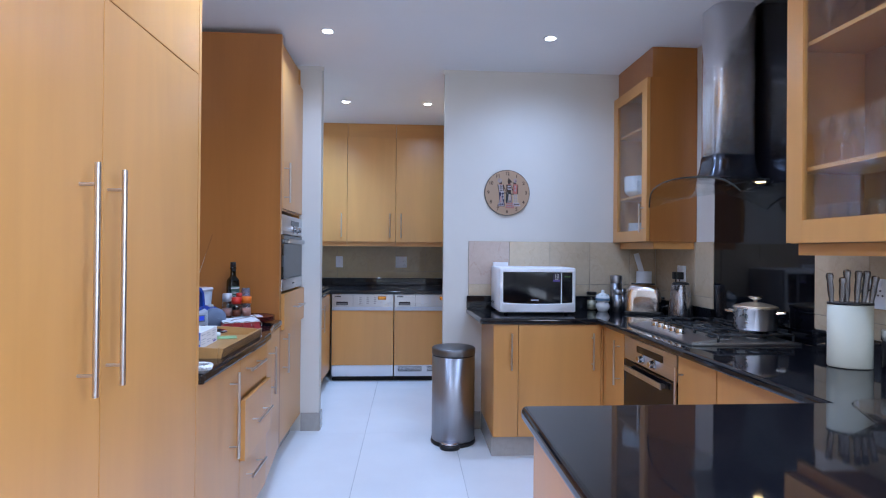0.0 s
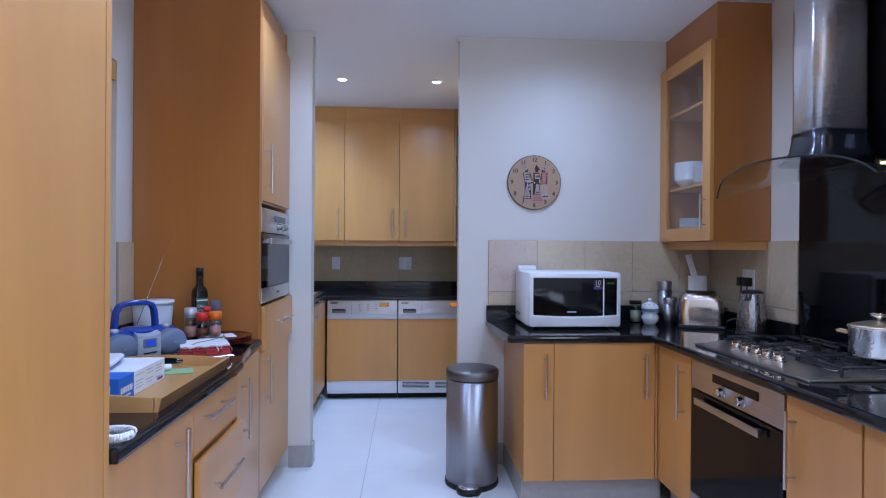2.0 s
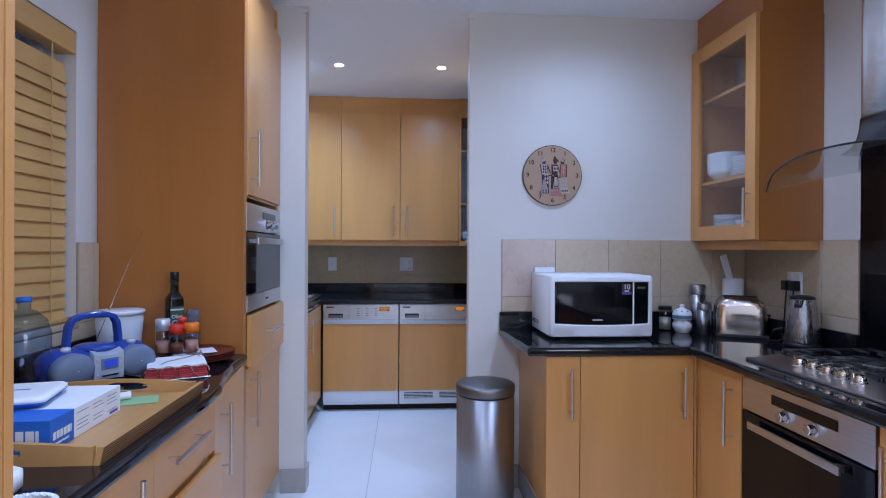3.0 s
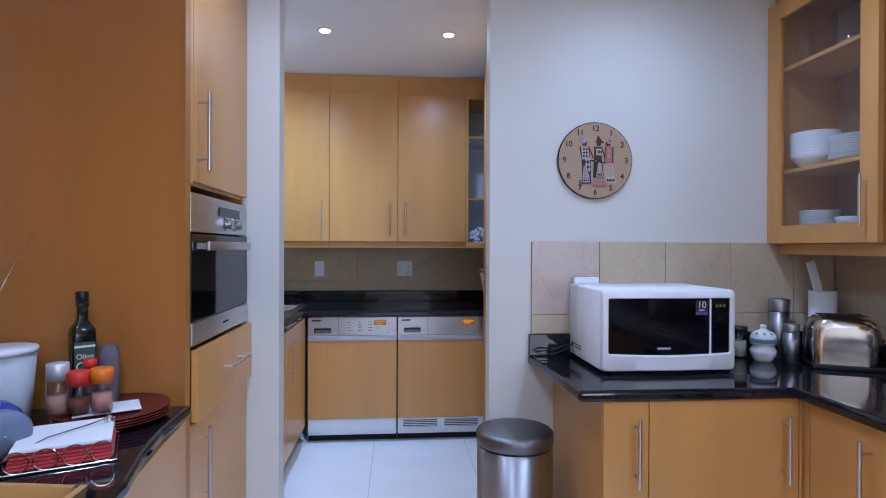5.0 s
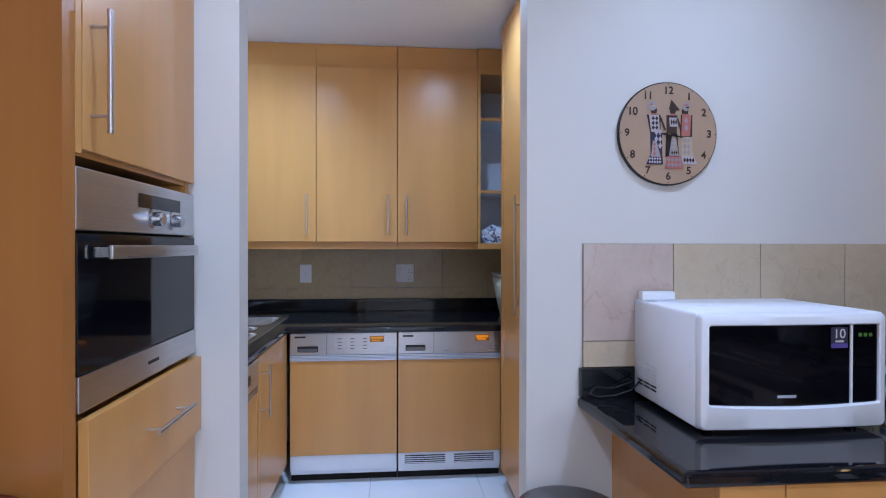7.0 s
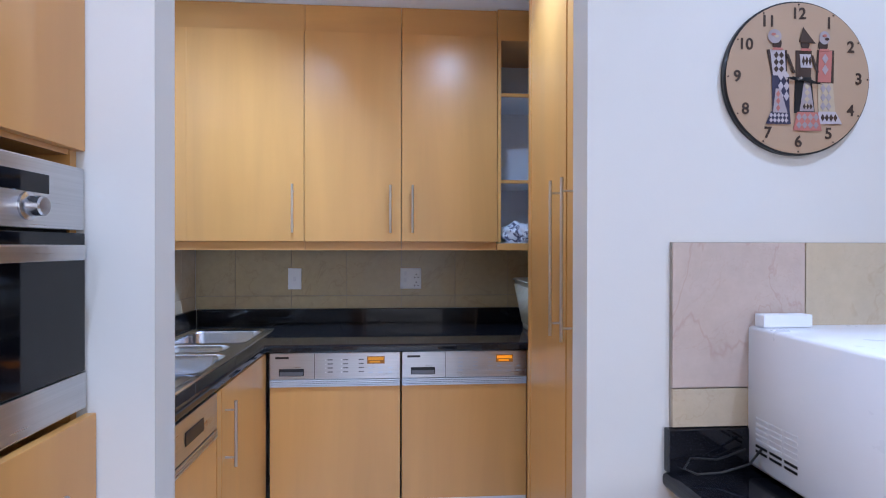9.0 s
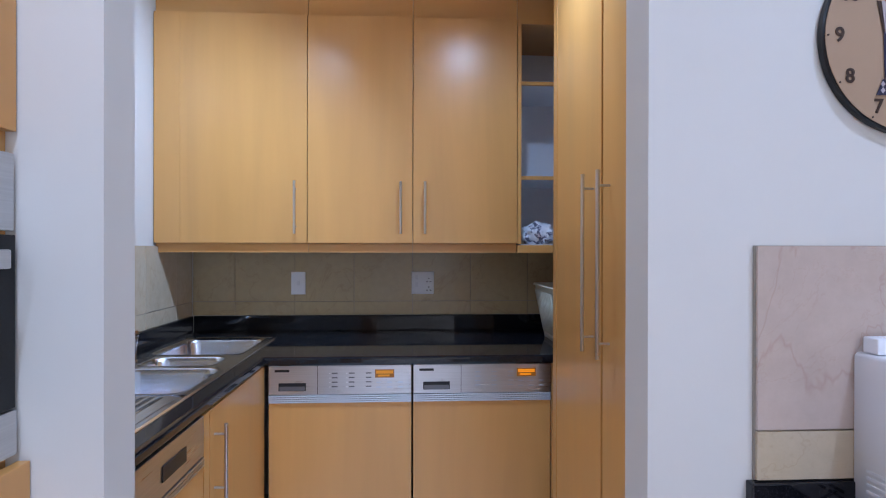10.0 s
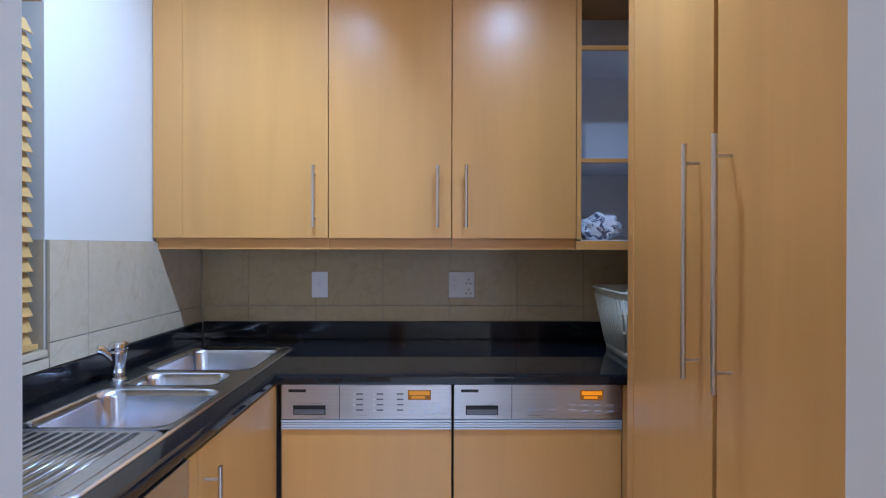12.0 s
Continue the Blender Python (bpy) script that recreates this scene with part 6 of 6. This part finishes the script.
def basket():
    u = thing("laundry_basket", (0.712, 5.31, LTOP), "cream plastic laundry basket with white washing", "laundry basket")

    def rr(k, z, ex=0.0):
        return [(x, y, z) for x, y in rrect(-0.165 * k - ex, 0.165 * k + ex, -0.205 * k - ex, 0.205 * k + ex, 0.06 * k, 6)]
    h = 0.265
    part("bottom", loft(bmesh.new(), [rr(0.82, 0.0005), rr(0.83, 0.03), rr(0.80, 0.03), rr(0.80, 0.006)]), M_CREAM, u)
    part("rim", loft(bmesh.new(), [rr(1.05, h - 0.03), rr(1.06, h), rr(1.10, h + 0.004), rr(1.12, h - 0.004), rr(1.09, h - 0.006)], False, False), M_CREAM, u)
    lo, hi = rr(0.83, 0.03), rr(1.053, h - 0.028)
    n = len(lo)
    per = 44
    big_lo, big_hi = [], []
    for ring, out in ((lo, big_lo), (hi, big_hi)):
        cl = [Vector(p) for p in ring] + [Vector(ring[0])]
        ln = [0]
        for a, b in zip(cl, cl[1:]):
            ln.append(ln[-1] + (b - a).length)
        for k in range(per):
            s = ln[-1] * k / per
            j = max(i for i in range(len(ln) - 1) if ln[i] <= s)
            out.append(cl[j].lerp(cl[j + 1], (s - ln[j]) / max(1e-6, ln[j + 1] - ln[j])))
    for a, b in zip(big_lo, big_hi):
        part("rib", tube([a, b], 0.0062, 6), M_CREAM, u)
    for z, k in ((0.105, 0.905), (0.18, 0.976)):
        part("band", loft(bmesh.new(), [rr(k, z), rr(k + 0.008, z + 0.008), rr(k + 0.016, z)], True, False), M_CREAM, u)
    bm = bmesh.new()
    bmesh.ops.create_icosphere(bm, subdivisions=4, radius=1.0)
    for v in bm.verts:
        nn = noise.noise(v.co * 2.6 + Vector((3, 1, 0))) * 0.14 + noise.noise(v.co * 6) * 0.05
        v.co = Vector((v.co.x * 0.125, v.co.y * 0.155, v.co.z * 0.12)) * (1 + nn) + Vector((0, 0, 0.165))
    for f in bm.faces:
        f.smooth = True
    part("washing", bm, M_LAUNDRY, u, "heap of white washing")


basket()

# tall cupboard beside the opening
tc = thing("tall_cupboard", (0.492, 4.855, 0), "tall beech-veneer laundry cupboard with long steel handles", "cupboard", -90)
w = 4.855 - W2 - 0.002
part("body", boxes((0.0, w, 0.0, LEAST - 0.494, 0.1, CEIL - 0.045)), M_WOOD, tc)
part("plinth", boxes((0.0, w, 0.045, 0.06, 0, 0.099)), M_SKIRT, tc, "grey plinth board")
part("cornice", boxes((0.0, w, 0.004, 0.03, CEIL - 0.044, CEIL - 0.003)), M_WOOD_Y, tc)
part("side_filler", box(bmesh.new(), 0.0, 0.05, -0.022, -0.001, 0.1, CEIL - 0.046, 0.001), M_WOOD, tc)
# dark strip laid on the body as the shade between the doors
part("door_gap_shade", boxes((0.5535, 0.5785, -0.0012, -0.0002, 0.103, CEIL - 0.048)), M_DARK, tc)
front("door", 0.05, 0.554, 0.102, CEIL - 0.047, tc, ("v", 0.485, 1.008, 1.563))
d2 = front("door", 0.578, w, 0.102, CEIL - 0.047, tc, ("v", 0.637, 1.012, 1.556), proud=0.004)

# sink run under the laundry window
dw = thing("dishwasher", (-0.724, W2 + 0.003, 0), "built-in dishwasher with steel panel and beech front", "dishwasher", 90)
w = 0.65
part("casing", boxes((0.0, w, 0.0, 0.53, 0.12, LTOP - 0.038)), M_DARK, dw)
cp = part("control_panel", box(bmesh.new(), 0.002, w - 0.002, -0.022, -0.001, 0.725, LTOP - 0.040, 0.002), M_STEEL, dw, "brushed steel control panel")
part("grip", box(bmesh.new(), 0.38, 0.52, -0.025, -0.0222, 0.76, 0.80, 0.001), M_BLACK, cp)
for k in range(3):
    part("trim_strip", box(bmesh.new(), 0.002, w - 0.002, -0.024, -0.001, 0.695 + 0.0095 * k, 0.703 + 0.0095 * k, 0.0015), M_STEEL, dw)
part("front_panel", box(bmesh.new(), 0.002, w - 0.002, -0.02, -0.001, 0.122, 0.692, 0.0015), M_WOOD, dw)
part("plinth", boxes((0.0, w, 0.045, 0.06, 0, 0.119)), M_SKIRT, dw)
us = thing("base_cabinet", (-0.724, 4.312, 0), "beech-veneer sink base cabinet", "cabinet", 90)
w = 4.968 - 4.312
part("body", boxes((0.0, w, 0.0, 0.02, 0.12, LTOP - 0.038), (0.0, 0.018, 0.021, 0.53, 0.12, LTOP - 0.038)), M_WOOD, us)
part("plinth", boxes((0.0, w, 0.045, 0.06, 0, 0.119)), M_SKIRT, us)
front("filler", 0.0, 0.045, 0.122, LTOP - 0.040, us)
front("door", 0.046, w, 0.122, LTOP - 0.040, us, ("v", 0.085, 0.56, 0.79))


def sink():
    u = thing("double_bowl_sink", (0, 0, LTOP), "stainless steel sink with two bowls and a drainer", "sink")
    z = 0.004
    bowls = ((-1.160, -0.786, 4.378, 4.750, 0.17, 0.06), (-1.140, -0.835, 4.775, 4.965, 0.11, 0.05), (-1.195, -0.800, 4.990, 5.415, 0.17, 0.06))
    # the deck is a rounded sheet; a rim and the strips between the bowls
    bm = bmesh.new()
    edge = rrect(SX0, SX1, SY0, SY1, 0.05, 8)
    loft(bm, [[(x, y, 0.0006) for x, y in edge], [(x, y, z) for x, y in rrect(SX0 + 0.002, SX1 - 0.002, SY0 + 0.002, SY1 - 0.002, 0.05, 8)], [(x, y, z + 0.001) for x, y in rrect(SX0 + 0.008, SX1 - 0.008, SY0 + 0.008, SY1 - 0.008, 0.045, 8)], [(x, y, z) for x, y in rrect(SX0 + 0.013, SX1 - 0.013, SY0 + 0.013, SY1 - 0.013, 0.04, 8)]], False, False)
    part("rim", bm, M_SINK, u)
    x0, x1 = SX0 + 0.0125, SX1 - 0.0125
    zt, zl = z - 0.0002, 0.001
    # strips before, between and after the bowls; side strips beside each
    strips = [(x0, x1, bowls[0][3], bowls[1][2]), (x0, x1, bowls[1][3], bowls[2][2]), (x0, x1, 4.375, bowls[0][2])]
    for a, b, c, d, dep, r in bowls:
        strips += [(x0, a, c, d), (b, x1, c, d)]
    for q in strips:
        part("deck_strip", boxes((*q, zl, zt)), M_SINK, u)
    part("deck_end", prism(rrect(x0, x1, bowls[2][3], SY1 - 0.0125, 0.03, 5), zl, zt), M_SINK, u)
    for a, b, c, d, dep, r in bowls:
        bm = bmesh.new()

        def ring(k, zz, rr, n=6):
            return [(x, y, zz) for x, y in rrect(a + k, b - k, c + k, d - k, rr, n)]
        loft(bm, [ring(-0.001, z, 0.004), ring(0.008, z + 0.0006, r * 0.8), ring(0.013, z - 0.004, r), ring(0.018, z - 0.02, r), ring(0.026, z - dep * 0.7, r), ring(0.04, z - dep * 0.95, r), ring(0.07, z - dep, r * 0.8)], False, True)
        bw = part("bowl", bm, M_SINK, u)
        part("waste", lathe([(0, z - dep + 0.0006), (0.038, z - dep + 0.0006), (0.036, z - dep + 0.004), (0.024, z - dep + 0.002), (0, z - dep + 0.002)], 24, ((a + b) / 2, (c + d) / 2, 0)), M_CHROME, bw)
    # drainer with ridges along the sink
    dr = part("drainer", prism(rrect(x0 + 0.02, x1 - 0.02, SY0 + 0.02, 4.372, 0.04, 6), 0.0008, 0.0022), M_SINK, u)
    bm = bmesh.new()
    part("drainer_border", prism(rrect(x0, x1, SY0 + 0.0125, 4.3745, 0.045, 6), 0.0004, 0.0007), M_SINK, u)
    for i in range(13):
        x = x0 + 0.05 + i * 0.0265
        if x > x1 - 0.04:
            break
        loft_rings = [[(x - 0.0085 + dx, yy, zz) for dx, zz in ((0, 0.0023), (0.004, 0.0031), (0.0085, 0.0034), (0.013, 0.0031), (0.017, 0.0023))] for yy in (SY0 + 0.045, 4.355)]
        part("ridge", loft(bmesh.new(), loft_rings), M_SINK, dr)


sink()


def tap():
    u = thing("mixer_tap", (-1.180, 4.850, LTOP + 0.0048), "short chrome sink tap", "tap", 12)
    part("base", lathe([(0, 0), (0.026, 0), (0.026, 0.006), (0.022, 0.010), (0, 0.010)], 26), M_CHROME, u)
    part("column", lathe([(0, 0.0102), (0.019, 0.0102), (0.021, 0.06), (0.026, 0.088), (0.026, 0.098), (0, 0.098)], 26), M_CHROME, u)
    part("cap", lathe([(0, 0.0985), (0.028, 0.0985), (0.029, 0.102), (0.029, 0.118), (0.025, 0.123), (0, 0.124)], 26), M_CHROME, u)
    part("spout", tube([(-0.012, -0.006, 0.070), (-0.03, -0.016, 0.092), (-0.042, -0.024, 0.104), (-0.050, -0.030, 0.106)], 0.013, 14), M_CHROME, u)


tap()
socket((-0.709, LND - 0.0125, 1.139), 0, 0.076, 0.122, "white wall switch plate", [], [(0, 0.0)])
socket((-0.040, LND - 0.0125, 1.140), 0, 0.122, 0.122, "white double wall socket", [(0.033, 0.012), (0.033, -0.035)], [(-0.033, 0.03), (-0.033, -0.01)])

# ---- lamps ----
for x, y in DOWNLIGHTS:
    u = thing("downlight", (x, y, CEIL), "small recessed ceiling downlight, lit", "downlight", group="ceiling downlights")
    part("ring", lathe([(0.030, -0.0005), (0.044, -0.0005), (0.044, -0.003), (0.036, -0.006), (0.030, -0.004)], 26), M_WHITEP, u)
    part("lens", lathe([(0, -0.0008), (0.0295, -0.0008), (0.0295, -0.0035), (0, -0.0035)], 24), M_GLOW, u)
    l = bpy.data.lights.new("downlight_bulb", "SPOT")
    l.energy, l.color, l.spot_size, l.spot_blend, l.shadow_soft_size = LAMP_WATTS * SHARE.get((x, y), 0.6), LAMP_TINT if y > NORTH else KITCHEN_TINT, radians(138 if (x, y) in AIMED else 165), 1.0, 0.03
    o = new("downlight_bulb", l)
    aim = AIMED.get((x, y), (x, y + 0.0001, 0))
    o.matrix_world = look((x, y, CEIL - 0.012), aim)

# ---- wall and floor tiles ----
TILE_GAP = 0.0012


def tile_run(name, axis, plane, face, spans, rows, material_of, label):
    """Tiles stand 8 mm proud of a wall plane; spans along the wall, rows in height."""
    bed = boxes(((spans[0][0], spans[-1][1], *sorted((plane, plane + face * 0.006)), rows[0][0], rows[-1][1])
                 if axis == "x" else (*sorted((plane, plane + face * 0.006)), spans[0][0], spans[-1][1], rows[0][0], rows[-1][1])))
    p = solid(name, bed, M_GROUT, label, "wall tiles", "structure")
    meshes = {}
    for i, (a, b) in enumerate(spans):
        for j, (lo, hi) in enumerate(rows):
            mt = material_of(i, j)
            key = (round(b - a, 4), round(hi - lo, 4), mt.name)
            if key not in meshes:
                g = TILE_GAP
                q = (g, b - a - g, 0.0, 0.006, g, hi - lo - g)
                bm = box(bmesh.new(), *q, 0.0008)
                me = bpy.data.meshes.new("tile")
                bm.to_mesh(me)
                bm.free()
                me.materials.append(mt)
                meshes[key] = me
            o = new("tile", meshes[key])
            o.parent = p
            pf = plane + face * 0.0063
            if axis == "x":
                o.matrix_world = pose(a, pf, lo) if face > 0 else pose(b, pf, lo, 0, 0, 180)
            else:
                o.matrix_world = pose(pf, a, lo, 0, 0, 90) if face < 0 else pose(pf, b, lo, 0, 0, -90)
    return p


def spans_of(a, b, start, step):
    cuts = [a] + [start + step * k for k in range(-30, 31) if a + 0.01 < start + step * k < b - 0.01] + [b]
    return list(zip(cuts, cuts[1:]))


tile_run("wall_tiles_north", "x", NORTH - 0.0005, -1, spans_of(0.469, EAST - 0.014, 0.469, 0.2925), [(0.949, 1.031), (1.0315, 1.337)], lambda i, j: M_TILEP if i == 0 and j == 1 else M_TILE, "cream and pink marble wall tiles")
tile_run("wall_tiles_east", "y", EAST - 0.0005, -1, spans_of(2.792, NORTH - 0.014, 2.70, 0.2925), [(0.936, 1.0), (1.0005, 1.333)], lambda i, j: M_TILE, "cream marble wall tiles")
tile_run("wall_tiles_south_of_hob", "y", EAST - 0.0005, -1, spans_of(1.0, 1.984, 1.11, 0.2925), [(0.936, 1.0), (1.0005, 1.304)], lambda i, j: M_TILE, "cream marble wall tiles")
tile_run("wall_tiles_west", "y", WEST + 0.0005, 1, spans_of(WIN_K[1] + 0.002, 2.909, 2.0, 0.2925), [(0.936, 1.0), (1.0005, 1.303)], lambda i, j: M_TILE, "cream marble wall tiles")
tile_run("wall_tiles_west_low", "y", WEST + 0.0005, 1, spans_of(1.50, WIN_K[1] + 0.001, 2.0, 0.2925), [(0.936, 0.983)], lambda i, j: M_TILE, "cream marble tile strip under the window")
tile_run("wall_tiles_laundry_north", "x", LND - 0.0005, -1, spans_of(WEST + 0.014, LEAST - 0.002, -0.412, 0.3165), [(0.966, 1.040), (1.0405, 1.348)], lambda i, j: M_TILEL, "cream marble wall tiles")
tile_run("wall_tiles_laundry_west", "y", WEST + 0.0005, 1, spans_of(WIN_L[1] + 0.002, LND - 0.014, 4.835, 0.3165), [(0.966, 1.040), (1.0405, 1.338)], lambda i, j: M_TILE, "cream marble wall tiles")
tile_run("wall_tiles_laundry_sill", "y", WEST + 0.0005, 1, spans_of(W2 + 0.002, WIN_L[1] + 0.001, 4.835, 0.3165), [(0.966, 0.998)], lambda i, j: M_TILE, "cream marble tile strip under the window")

xs = [WEST - 0.01 + 0.0] + [-0.862, -0.247, 0.362, 0.972, 1.582, EAST + 0.01]
meshes = {}
TL = 1.22
for i, (a, b) in enumerate(zip(xs, xs[1:])):
    y = SOUTH - 0.01
    k = 0
    while y < LND:
        e = min(LND + 0.01, y + TL)
        key = (round(b - a, 3), round(e - y, 3))
        if key not in meshes:
            bm = box(bmesh.new(), 0.0014, b - a - 0.0014, 0.0004, e - y - 0.0004, -0.0028, 0.0, 0.0005)
            me = bpy.data.meshes.new("floor_tile")
            bm.to_mesh(me)
            bm.free()
            me.materials.append(M_FLOORT)
            meshes[key] = me
        o = new("floor_tile", meshes[key])
        o.parent = floor
        o.location = (a, y, 0)
        y = e
